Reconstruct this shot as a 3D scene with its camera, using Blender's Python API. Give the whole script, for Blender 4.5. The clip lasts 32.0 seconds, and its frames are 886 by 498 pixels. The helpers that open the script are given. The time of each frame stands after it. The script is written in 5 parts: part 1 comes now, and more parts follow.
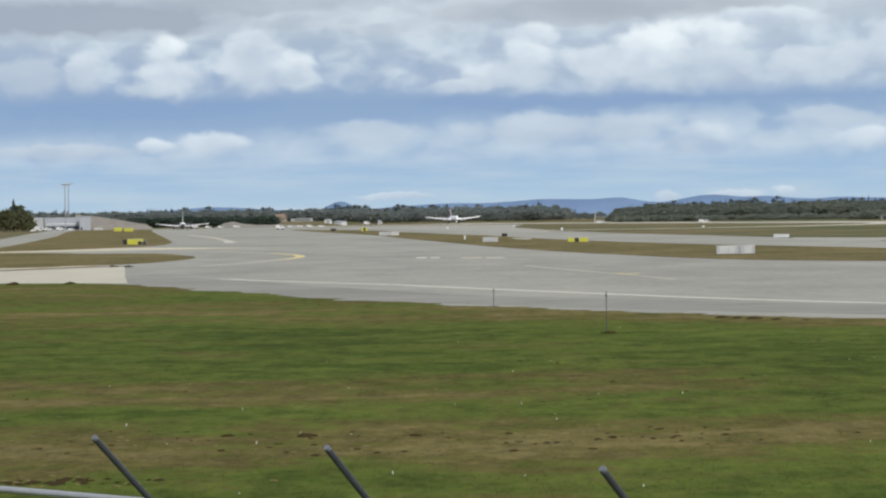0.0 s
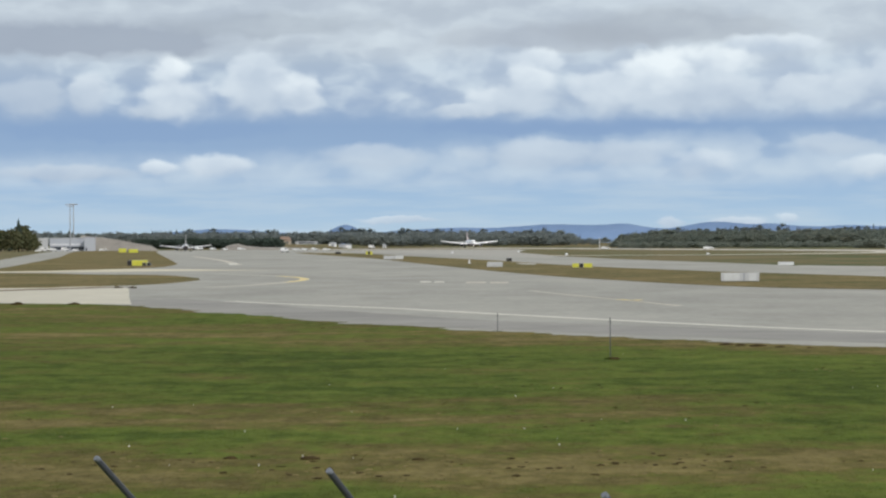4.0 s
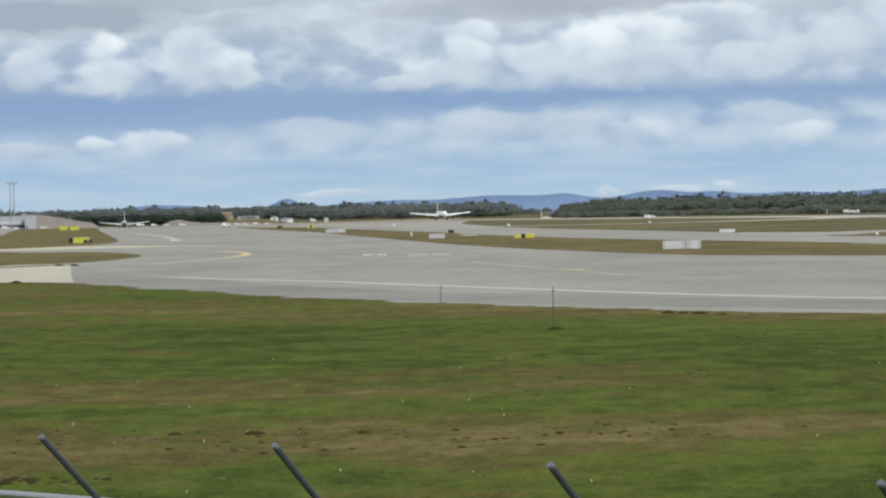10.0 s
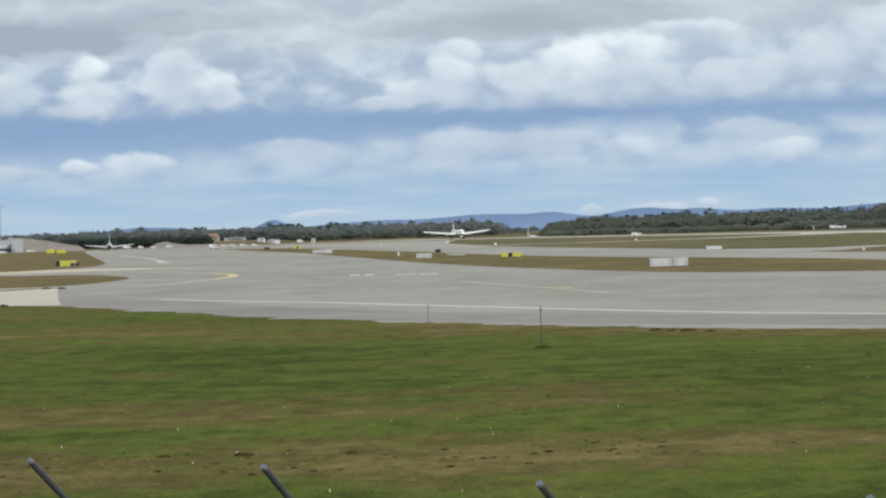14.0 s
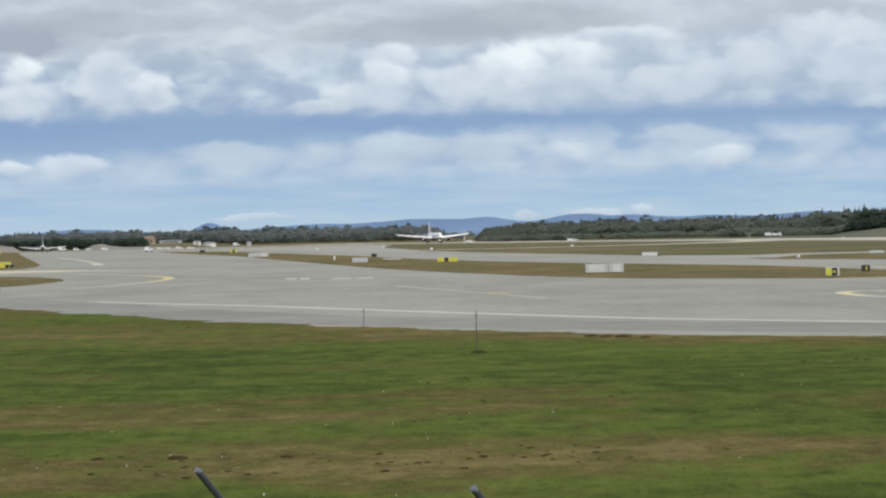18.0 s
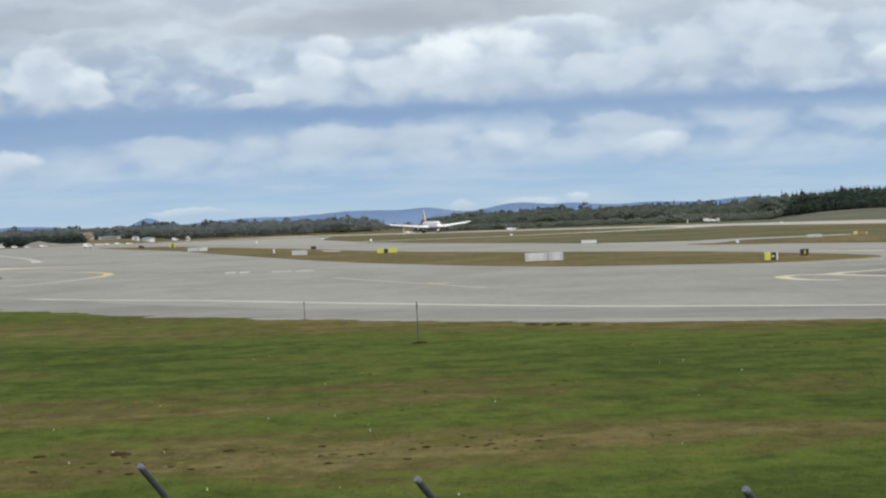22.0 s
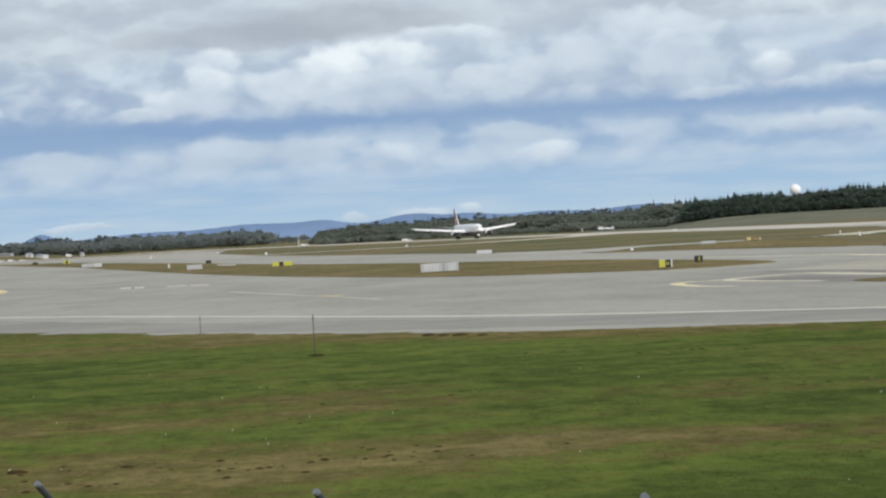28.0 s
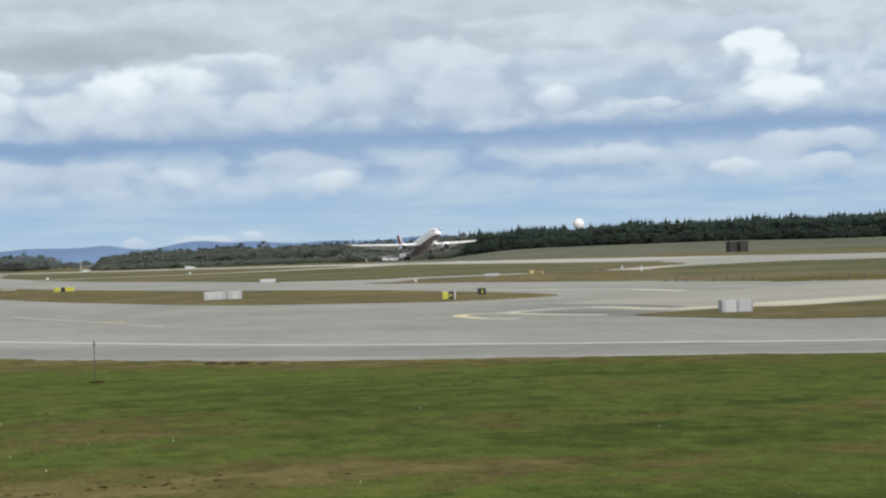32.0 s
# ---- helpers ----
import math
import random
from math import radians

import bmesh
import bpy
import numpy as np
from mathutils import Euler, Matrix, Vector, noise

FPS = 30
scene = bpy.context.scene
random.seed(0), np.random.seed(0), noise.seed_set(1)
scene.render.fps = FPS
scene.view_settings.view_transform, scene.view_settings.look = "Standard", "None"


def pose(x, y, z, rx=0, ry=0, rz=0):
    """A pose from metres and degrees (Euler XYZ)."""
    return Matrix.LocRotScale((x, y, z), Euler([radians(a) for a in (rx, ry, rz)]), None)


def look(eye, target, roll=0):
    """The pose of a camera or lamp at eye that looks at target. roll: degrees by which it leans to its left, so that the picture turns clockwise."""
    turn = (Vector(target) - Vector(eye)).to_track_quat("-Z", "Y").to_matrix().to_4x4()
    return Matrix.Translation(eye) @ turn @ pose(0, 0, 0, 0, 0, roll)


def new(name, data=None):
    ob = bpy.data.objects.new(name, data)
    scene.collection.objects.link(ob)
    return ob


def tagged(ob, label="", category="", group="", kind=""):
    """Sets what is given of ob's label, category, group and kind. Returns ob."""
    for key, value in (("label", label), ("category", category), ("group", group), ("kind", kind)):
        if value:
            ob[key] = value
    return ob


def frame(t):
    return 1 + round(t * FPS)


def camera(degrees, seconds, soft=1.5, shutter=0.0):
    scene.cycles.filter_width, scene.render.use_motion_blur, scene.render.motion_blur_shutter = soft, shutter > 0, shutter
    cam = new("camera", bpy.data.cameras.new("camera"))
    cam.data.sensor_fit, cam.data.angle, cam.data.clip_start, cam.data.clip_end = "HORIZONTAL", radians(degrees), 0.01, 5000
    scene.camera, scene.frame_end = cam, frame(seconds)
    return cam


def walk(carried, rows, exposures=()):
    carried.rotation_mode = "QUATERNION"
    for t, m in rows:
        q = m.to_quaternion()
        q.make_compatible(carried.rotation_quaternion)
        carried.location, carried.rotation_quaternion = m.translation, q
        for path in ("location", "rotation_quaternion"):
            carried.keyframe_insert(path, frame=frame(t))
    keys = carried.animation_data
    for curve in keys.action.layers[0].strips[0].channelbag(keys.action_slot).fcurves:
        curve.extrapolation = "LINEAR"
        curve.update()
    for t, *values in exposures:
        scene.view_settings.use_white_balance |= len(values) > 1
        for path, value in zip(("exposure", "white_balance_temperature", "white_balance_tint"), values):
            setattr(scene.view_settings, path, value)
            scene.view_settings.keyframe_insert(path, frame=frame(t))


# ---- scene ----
# ---- camera: held by hand on a knoll outside the airfield fence, panning after the airliner ----
EYE = (0.0, 0.0, 4.3)
cam = camera(17.83, 32.0, soft=2.3, shutter=0.0)
walk(cam, [(t, pose(*EYE, 90 + p, -r, -y)) for t, y, p, r in (
    (0, -0.000, -0.600, -0.90), (0.5, -0.077, -0.488, -0.73), (1, -0.273, -0.314, -0.60), (1.5, -0.290, -0.333, -0.76), (2, -0.284, -0.139, -0.89),
    (2.5, -0.235, -0.186, -0.96), (3, -0.229, -0.210, -0.68), (3.5, -0.223, -0.017, -0.34), (5.5, 0.363, -0.591, -0.66), (6, 0.419, -0.358, -0.76),
    (6.5, 0.623, -0.308, -0.76), (7, 0.869, -0.235, -0.84), (7.5, 0.837, -0.307, -1.12), (8, 0.834, -0.451, -1.13), (8.5, 0.858, -0.106, -1.15),
    (9, 0.818, -0.025, -1.00), (9.5, 0.866, -0.287, -1.06), (10, 1.086, -0.687, -1.21), (10.5, 1.316, -0.632, -1.32), (11, 1.411, -0.299, -1.36),
    (11.5, 1.407, -0.209, -1.25), (12, 1.279, -0.421, -0.96), (12.5, 1.235, -0.420, -0.74), (13, 1.258, -0.355, -1.07), (13.5, 1.325, -0.399, -1.53),
    (14, 1.353, -0.298, -1.76), (14.5, 1.639, -0.230, -1.60), (16.5, 1.873, -0.048, -1.61), (17, 2.030, -0.009, -1.48), (17.5, 2.389, 0.064, -1.31),
    (18, 2.648, -0.239, -1.32), (18.5, 2.865, -0.217, -1.39), (19, 2.896, -0.421, -1.31), (19.5, 2.824, -0.703, -1.40), (20, 2.932, -0.550, -1.78),
    (20.5, 3.147, -0.297, -1.87), (21, 3.355, -0.291, -1.72), (21.5, 3.698, -0.498, -1.93), (22, 3.882, -0.464, -2.30), (22.5, 3.968, -0.317, -2.55),
    (23, 4.095, -0.265, -2.49), (23.5, 4.258, -0.274, -2.39), (24, 4.477, -0.222, -2.13), (24.5, 4.695, -0.139, -2.31), (25, 4.962, -0.139, -2.89),
    (25.5, 5.294, -0.309, -3.01), (27.5, 5.733, -0.215, -2.97), (28, 6.013, -0.335, -3.15), (28.5, 6.572, -0.333, -2.96), (29, 7.028, -0.253, -2.68),
    (29.5, 7.582, -0.163, -2.28), (30, 8.013, 0.000, -2.08), (30.5, 8.476, -0.099, -2.22), (31, 9.163, -0.088, -2.34), (31.5, 9.862, 0.001, -2.51),
    (32, 10.393, 0.070, -2.18),
    )])

# ---- light: broken cloud, sun behind the viewer's shoulder ----
world = bpy.data.worlds.new("sky")
scene.world = world
world.use_nodes = True
wn, wl = world.node_tree.nodes, world.node_tree.links
sky = wn.new("ShaderNodeTexSky")
sky.sky_type, sky.sun_disc = "NISHITA", False
sky.sun_elevation, sky.sun_rotation = radians(37), radians(152)
sky.dust_density = 2.0
veil = wn.new("ShaderNodeMix")
veil.data_type = "RGBA"
veil.inputs["Factor"].default_value = 0.62
veil.inputs[7].default_value = (4.7, 4.8, 4.95, 1)
wl.new(sky.outputs[0], veil.inputs[6])
wl.new(veil.outputs[2], wn["Background"].inputs["Color"])
wn["Background"].inputs["Strength"].default_value = 0.12
sun = new("sun", bpy.data.lights.new("sun", "SUN"))
sun.data.energy, sun.data.angle, sun.data.color = 2.35, radians(4), (1.0, 0.965, 0.91)
sun.matrix_world = look((0, 0, 50), (-0.375, 0.705, 50 - 0.602))
scene.view_settings.exposure = 0.0


# ---- materials ----
def nodes_of(name):
    m = bpy.data.materials.new(name)
    m.use_nodes = True
    return m, m.node_tree.nodes, m.node_tree.links


def plain(name, colour, rough=0.6, metal=0.0, vary=0.12, scale=2.0, bump=0.0, emit=0.0, fine=None):
    """A painted or raw surface: a colour with two scales of variation and a little relief."""
    m, n, l = nodes_of(name)
    b = n["Principled BSDF"]
    b.inputs["Roughness"].default_value, b.inputs["Metallic"].default_value = rough, metal
    b.inputs["Specular IOR Level"].default_value = 0.5 if rough < 0.9 else 0.05
    tex = n.new("ShaderNodeTexCoord")
    a, c = n.new("ShaderNodeTexNoise"), n.new("ShaderNodeTexNoise")
    a.inputs["Scale"].default_value, a.inputs["Detail"].default_value = scale, 5
    c.inputs["Scale"].default_value, c.inputs["Detail"].default_value = fine or scale * 9, 3
    l.new(tex.outputs["Object"], a.inputs["Vector"])
    l.new(tex.outputs["Object"], c.inputs["Vector"])
    add = n.new("ShaderNodeMath")
    add.operation = "ADD"
    l.new(a.outputs["Fac"], add.inputs[0])
    l.new(c.outputs["Fac"], add.inputs[1])
    ramp = n.new("ShaderNodeMapRange")
    ramp.inputs["From Min"].default_value, ramp.inputs["From Max"].default_value = 0.6, 1.4
    ramp.inputs["To Min"].default_value, ramp.inputs["To Max"].default_value = 1 - vary, 1 + vary
    l.new(add.outputs[0], ramp.inputs["Value"])
    mix = n.new("ShaderNodeVectorMath")
    mix.operation = "SCALE"
    mix.inputs[0].default_value = colour
    l.new(ramp.outputs[0], mix.inputs["Scale"])
    l.new(mix.outputs[0], b.inputs["Base Color"])
    if bump:
        bm_ = n.new("ShaderNodeBump")
        bm_.inputs["Strength"].default_value, bm_.inputs["Distance"].default_value = bump, 0.02
        l.new(c.outputs["Fac"], bm_.inputs["Height"])
        l.new(bm_.outputs[0], b.inputs["Normal"])
    if emit:
        b.inputs["Emission Color"].default_value = (*colour, 1)
        b.inputs["Emission Strength"].default_value = emit
    return m


def blended(name, stops, scales, rough=0.9, bump=0.3, bump_scale=3.0, island=0.0, stretch=(1, 1, 1), leaf=0.0):
    """A natural surface: noise at several scales picks from a ramp of colours."""
    m, n, l = nodes_of(name)
    b = n["Principled BSDF"]
    b.inputs["Roughness"].default_value = rough
    b.inputs["Specular IOR Level"].default_value = 0.2
    geo = n.new("ShaderNodeNewGeometry")
    place = n.new("ShaderNodeVectorMath")
    place.operation = "MULTIPLY"
    place.inputs[1].default_value = stretch
    l.new(geo.outputs["Position"], place.inputs[0])
    total = None
    for scale, weight in scales:
        t = n.new("ShaderNodeTexNoise")
        t.inputs["Scale"].default_value, t.inputs["Detail"].default_value = scale, 4
        t.inputs["Roughness"].default_value = 0.6
        l.new(place.outputs[0], t.inputs["Vector"])
        s = n.new("ShaderNodeMath")
        s.operation = "MULTIPLY_ADD"
        s.inputs[1].default_value, s.inputs[2].default_value = weight, 0.0
        l.new(t.outputs["Fac"], s.inputs[0])
        if total:
            l.new(total.outputs[0], s.inputs[2])
        total = s
    if island:
        s = n.new("ShaderNodeMath")
        s.operation = "MULTIPLY_ADD"
        s.inputs[1].default_value = island
        l.new(geo.outputs["Random Per Island"], s.inputs[0])
        l.new(total.outputs[0], s.inputs[2])
        total = s
    ramp = n.new("ShaderNodeValToRGB")
    e = ramp.color_ramp.elements
    for k, (p, c) in enumerate(stops):
        q = e[k] if k < 2 else e.new(p)
        q.position, q.color = p, (*c, 1)
    l.new(total.outputs[0], ramp.inputs[0])
    l.new(ramp.outputs[0], b.inputs["Base Color"])
    if leaf:
        thin, both = n.new("ShaderNodeBsdfTranslucent"), n.new("ShaderNodeMixShader")
        both.inputs["Fac"].default_value = leaf
        l.new(ramp.outputs[0], thin.inputs["Color"])
        l.new(b.outputs[0], both.inputs[1])
        l.new(thin.outputs[0], both.inputs[2])
        l.new(both.outputs[0], n["Material Output"].inputs["Surface"])
    if bump:
        t = n.new("ShaderNodeTexNoise")
        t.inputs["Scale"].default_value, t.inputs["Detail"].default_value = bump_scale, 6
        l.new(geo.outputs["Position"], t.inputs["Vector"])
        k = n.new("ShaderNodeBump")
        k.inputs["Strength"].default_value, k.inputs["Distance"].default_value = bump, 0.1
        l.new(t.outputs["Fac"], k.inputs["Height"])
        l.new(k.outputs[0], b.inputs["Normal"])
    return m


def lawn(name, bump=0.5, island=0.0, leaf=0.0):
    """Mown grass: strips of greener and drier growth along the fence, broken by patches, with fine light and dark strokes."""
    m, n, l = nodes_of(name)
    b = n["Principled BSDF"]
    b.inputs["Roughness"].default_value, b.inputs["Specular IOR Level"].default_value = 1.0, 0.06
    geo = n.new("ShaderNodeNewGeometry")

    def calc(kind, p, q, r=0.0):
        k = n.new("ShaderNodeMath")
        k.operation = kind
        for s, v in zip(k.inputs, (p, q, r)):
            if isinstance(v, (int, float)):
                s.default_value = v
            else:
                l.new(v, s)
        return k.outputs[0]

    def grain(scale, stretch, detail=4.0):
        v, t = n.new("ShaderNodeVectorMath"), n.new("ShaderNodeTexNoise")
        v.operation = "MULTIPLY"
        v.inputs[1].default_value = stretch
        l.new(geo.outputs["Position"], v.inputs[0])
        l.new(v.outputs[0], t.inputs["Vector"])
        t.inputs["Scale"].default_value, t.inputs["Detail"].default_value, t.inputs["Roughness"].default_value = scale, detail, 0.62
        return t.outputs["Fac"]

    axes, span, bands = n.new("ShaderNodeSeparateXYZ"), n.new("ShaderNodeMapRange"), n.new("ShaderNodeValToRGB")
    l.new(geo.outputs["Position"], axes.inputs[0])
    l.new(calc("MULTIPLY_ADD", grain(0.09, (1, 0.6, 1), 2.0), 11.0, calc("ADD", axes.outputs["Y"], -5.5)), span.inputs["Value"])
    span.inputs["From Min"].default_value, span.inputs["From Max"].default_value = 40, 200
    strips = ((40, 0.45), (46, 0.50), (50, 0.66), (55, 0.86), (59, 0.68), (63, 0.42), (67, 0.58), (70, 0.68), (75, 0.50), (82, 0.40), (95, 0.34),
              (105, 0.40), (112, 0.50), (121, 0.57), (131, 0.54), (142, 0.56), (156, 0.58), (172, 0.60), (200, 0.58))
    e = bands.color_ramp.elements
    for k, (y, v) in enumerate(strips):
        q = e[k] if k < 2 else e.new((y - 40) / 160)
        q.position, q.color = (y - 40) / 160, (v, v, v, 1)
    l.new(span.outputs[0], bands.inputs[0])
    dry = calc("MULTIPLY_ADD", bands.outputs[0], 0.33, -0.178)
    for scale, weight, stretch in ((0.05, 0.44, (0.8, 1.0, 1)), (0.20, 0.36, (0.6, 0.9, 1)), (0.9, 0.30, (0.7, 0.55, 1)), (3.4, 0.16, (0.8, 0.45, 1))):
        dry = calc("MULTIPLY_ADD", grain(scale, stretch), weight, dry)
    # the strip by the fence is dry in the west and greener to the east
    def span_of(value, *ends):
        q = n.new("ShaderNodeMapRange")
        for key, v in zip(("From Min", "From Max", "To Min", "To Max"), ends):
            q.inputs[key].default_value = v
        l.new(value, q.inputs["Value"])
        return q.outputs[0]

    dry = calc("MULTIPLY_ADD", span_of(axes.outputs["X"], 0.5, 9.0, 0.0, -0.062), span_of(axes.outputs["Y"], 78.0, 60.0, 0.0, 1.0), dry)
    # a drier seam along the taxiway's edge
    seam = calc("MULTIPLY_ADD", axes.outputs["X"], 1.22, calc("MULTIPLY_ADD", grain(0.25, (1, 0.6, 1), 3.0), 16.0, calc("ADD", axes.outputs["Y"], -8.0)))
    dry = calc("MULTIPLY_ADD", span_of(seam, 122.0, 136.0, 0.0, 0.075), span_of(axes.outputs["X"], -2.0, 3.0, 0.0, 1.0), dry)
    if island:
        dry = calc("MULTIPLY_ADD", geo.outputs["Random Per Island"], island, calc("ADD", dry, -0.5 * island))
    ramp = n.new("ShaderNodeValToRGB")
    e = ramp.color_ramp.elements
    for k, (p, c) in enumerate(((0.515, (0.062, 0.090, 0.0152)), (0.56, (0.084, 0.115, 0.0198)), (0.61, (0.101, 0.126, 0.0240)), (0.65, (0.110, 0.113, 0.028)),
                                (0.69, (0.127, 0.110, 0.036)), (0.74, (0.168, 0.141, 0.054)))):
        q = e[k] if k < 2 else e.new(p)
        q.position, q.color = p, (*c, 1)
    l.new(dry, ramp.inputs[0])
    tone = calc("MULTIPLY_ADD", grain(0.028, (1.0, 1.0, 1), 2.0), 0.9, calc("MULTIPLY_ADD", grain(1.2, (0.8, 0.35, 1)), 1.4, calc("MULTIPLY_ADD", grain(5.0, (0.9, 0.30, 1)), 0.9, -0.6)))
    shade = n.new("ShaderNodeVectorMath")
    shade.operation = "SCALE"
    l.new(ramp.outputs[0], shade.inputs[0])
    l.new(calc("MINIMUM", calc("MAXIMUM", tone, 0.35), 1.8), shade.inputs["Scale"])
    l.new(shade.outputs[0], b.inputs["Base Color"])
    if leaf:
        thin, both = n.new("ShaderNodeBsdfTranslucent"), n.new("ShaderNodeMixShader")
        both.inputs["Fac"].default_value = leaf
        l.new(shade.outputs[0], thin.inputs["Color"])
        l.new(b.outputs[0], both.inputs[1])
        l.new(thin.outputs[0], both.inputs[2])
        l.new(both.outputs[0], n["Material Output"].inputs["Surface"])
    if bump:
        k = n.new("ShaderNodeBump")
        k.inputs["Strength"].default_value, k.inputs["Distance"].default_value = bump, 0.1
        l.new(grain(7.0, (1, 1, 1), 6.0), k.inputs["Height"])
        l.new(k.outputs[0], b.inputs["Normal"])
    return m


GRASS = lawn("mown_grass")
DRY_GRASS = blended("dry_grass", [(0.41, (0.085, 0.090, 0.026)), (0.47, (0.135, 0.112, 0.038)), (0.53, (0.185, 0.145, 0.056)), (0.60, (0.25, 0.195, 0.085))],
                    [(0.02, 0.30), (0.12, 0.35), (0.9, 0.35)], 1.0, 0.4, 2.0, stretch=(1, 0.5, 1))
FAR_GRASS = blended("far_grass", [(0.42, (0.078, 0.096, 0.032)), (0.46, (0.106, 0.112, 0.042)), (0.495, (0.148, 0.127, 0.054)), (0.55, (0.190, 0.150, 0.072))],
                    [(0.006, 0.40), (0.03, 0.35), (0.2, 0.25)], 1.0, 0.2, 1.0, stretch=(1, 0.6, 1))
ROUGH_GRASS = blended("rough_grass", [(0.41, (0.094, 0.112, 0.068)), (0.48, (0.122, 0.134, 0.086)), (0.54, (0.154, 0.156, 0.104)), (0.60, (0.190, 0.174, 0.116))],
                      [(0.006, 0.30), (0.03, 0.35), (0.25, 0.35)], 1.0, 0.2, 1.0, stretch=(1, 0.6, 1))
ASPHALT = blended("worn_asphalt", [(0.40, (0.285, 0.284, 0.250)), (0.5, (0.350, 0.347, 0.304)), (0.60, (0.415, 0.409, 0.356))],
                  [(0.025, 0.42), (0.15, 0.33), (1.5, 0.25)], 0.85, 0.15, 40.0, stretch=(1, 0.35, 1))
CONCRETE = blended("pale_concrete", [(0.40, (0.49, 0.468, 0.375)), (0.5, (0.555, 0.530, 0.428)), (0.60, (0.615, 0.588, 0.478))],
                   [(0.05, 0.4), (0.3, 0.35), (8.0, 0.25)], 0.85, 0.1, 30.0)
RUNWAY = blended("runway_concrete", [(0.35, (0.46, 0.44, 0.375)), (0.5, (0.525, 0.50, 0.43)), (0.65, (0.58, 0.555, 0.48))],
                 [(0.01, 0.45), (0.1, 0.35), (2.0, 0.2)], 0.85, 0.0)
SHOULDER = blended("dark_shoulder", [(0.40, (0.250, 0.246, 0.224)), (0.5, (0.295, 0.290, 0.262)), (0.60, (0.340, 0.333, 0.300))],
                   [(0.05, 0.4), (0.3, 0.35), (8.0, 0.25)], 0.9, 0.1, 30.0)
CREAM_SLAB = blended("cream_concrete", [(0.40, (0.54, 0.50, 0.375)), (0.5, (0.60, 0.56, 0.425)), (0.60, (0.66, 0.62, 0.48))],
                     [(0.05, 0.4), (0.3, 0.35), (8.0, 0.25)], 0.85, 0.1, 30.0)
DUSTY = blended("dusty_pale_pavement", [(0.40, (0.335, 0.323, 0.270)), (0.5, (0.400, 0.385, 0.320)), (0.60, (0.475, 0.456, 0.378))],
                [(0.04, 0.45), (0.25, 0.3), (6.0, 0.25)], 0.85, 0.1, 30.0, stretch=(0.35, 1, 1))
TAR = blended("dark_tar", [(0.40, (0.190, 0.182, 0.170)), (0.5, (0.235, 0.226, 0.208)), (0.60, (0.285, 0.275, 0.250))],
              [(0.05, 0.4), (0.3, 0.35), (8.0, 0.25)], 0.9, 0.1, 30.0, stretch=(0.4, 1, 1))
PALE_ASPHALT = blended("pale_asphalt", [(0.40, (0.335, 0.326, 0.288)), (0.5, (0.395, 0.384, 0.338)), (0.60, (0.455, 0.440, 0.385))],
                       [(0.04, 0.45), (0.25, 0.3), (6.0, 0.25)], 0.85, 0.1, 30.0, stretch=(0.4, 1, 1))
EARTH = blended("bare_earth", [(0.35, (0.16, 0.13, 0.085)), (0.5, (0.24, 0.20, 0.14)), (0.65, (0.31, 0.265, 0.19))],
                [(0.05, 0.4), (0.4, 0.4), (3.0, 0.2)], 1.0, 0.4, 2.0)
DIRT = blended("brown_dirt", [(0.35, (0.13, 0.10, 0.065)), (0.5, (0.19, 0.15, 0.10)), (0.65, (0.27, 0.22, 0.155))],
               [(0.05, 0.4), (0.4, 0.4), (3.0, 0.2)], 1.0, 0.4, 2.0)
GRAVEL = blended("grey_gravel_bank", [(0.35, (0.22, 0.205, 0.18)), (0.5, (0.29, 0.27, 0.235)), (0.65, (0.35, 0.325, 0.28))],
                 [(0.02, 0.4), (0.1, 0.4), (1.0, 0.2)], 1.0, 0.2, 1.0)
SPRUCE = blended("spruce_needles", [(0.30, (0.070, 0.099, 0.082)), (0.5, (0.096, 0.128, 0.100)), (0.75, (0.126, 0.152, 0.110))],
                 [(0.03, 0.35), (0.8, 0.35)], 0.9, 0.0, island=0.16, leaf=0.55)
# far foliage, paled and blued: air haze is put into these four colours
HAZY_MIXED = blended("haze_paled_mixed_leaves", [(0.30, (0.212, 0.250, 0.250)), (0.5, (0.255, 0.292, 0.280)), (0.75, (0.302, 0.320, 0.284))],
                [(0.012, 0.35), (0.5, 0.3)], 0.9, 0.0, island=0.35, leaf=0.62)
HAZY_SPRUCE = blended("haze_paled_spruce_needles", [(0.30, (0.122, 0.152, 0.155)), (0.5, (0.152, 0.182, 0.176)), (0.75, (0.185, 0.208, 0.188))],
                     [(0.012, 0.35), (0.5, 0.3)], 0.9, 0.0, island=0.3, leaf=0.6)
HAZY_OLIVE = blended("haze_paled_olive_leaves", [(0.30, (0.170, 0.208, 0.178)), (0.5, (0.208, 0.242, 0.200)), (0.75, (0.262, 0.262, 0.205))],
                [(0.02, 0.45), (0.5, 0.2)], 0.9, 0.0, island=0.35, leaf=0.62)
HAZY_SCRUB = blended("haze_paled_scrub_leaves", [(0.30, (0.225, 0.262, 0.222)), (0.5, (0.275, 0.305, 0.252)), (0.75, (0.335, 0.330, 0.260))],
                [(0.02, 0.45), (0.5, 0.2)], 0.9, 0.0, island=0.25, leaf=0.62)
AUTUMN = blended("yellowing_leaves", [(0.30, (0.095, 0.112, 0.062)), (0.5, (0.138, 0.148, 0.078)), (0.75, (0.200, 0.185, 0.095))],
                 [(0.1, 0.35), (0.8, 0.3)], 0.9, 0.0, island=0.35, leaf=0.5)
BARK = plain("bark", (0.09, 0.07, 0.055), 0.95, vary=0.3)
# the blue is distance haze put into the base colour
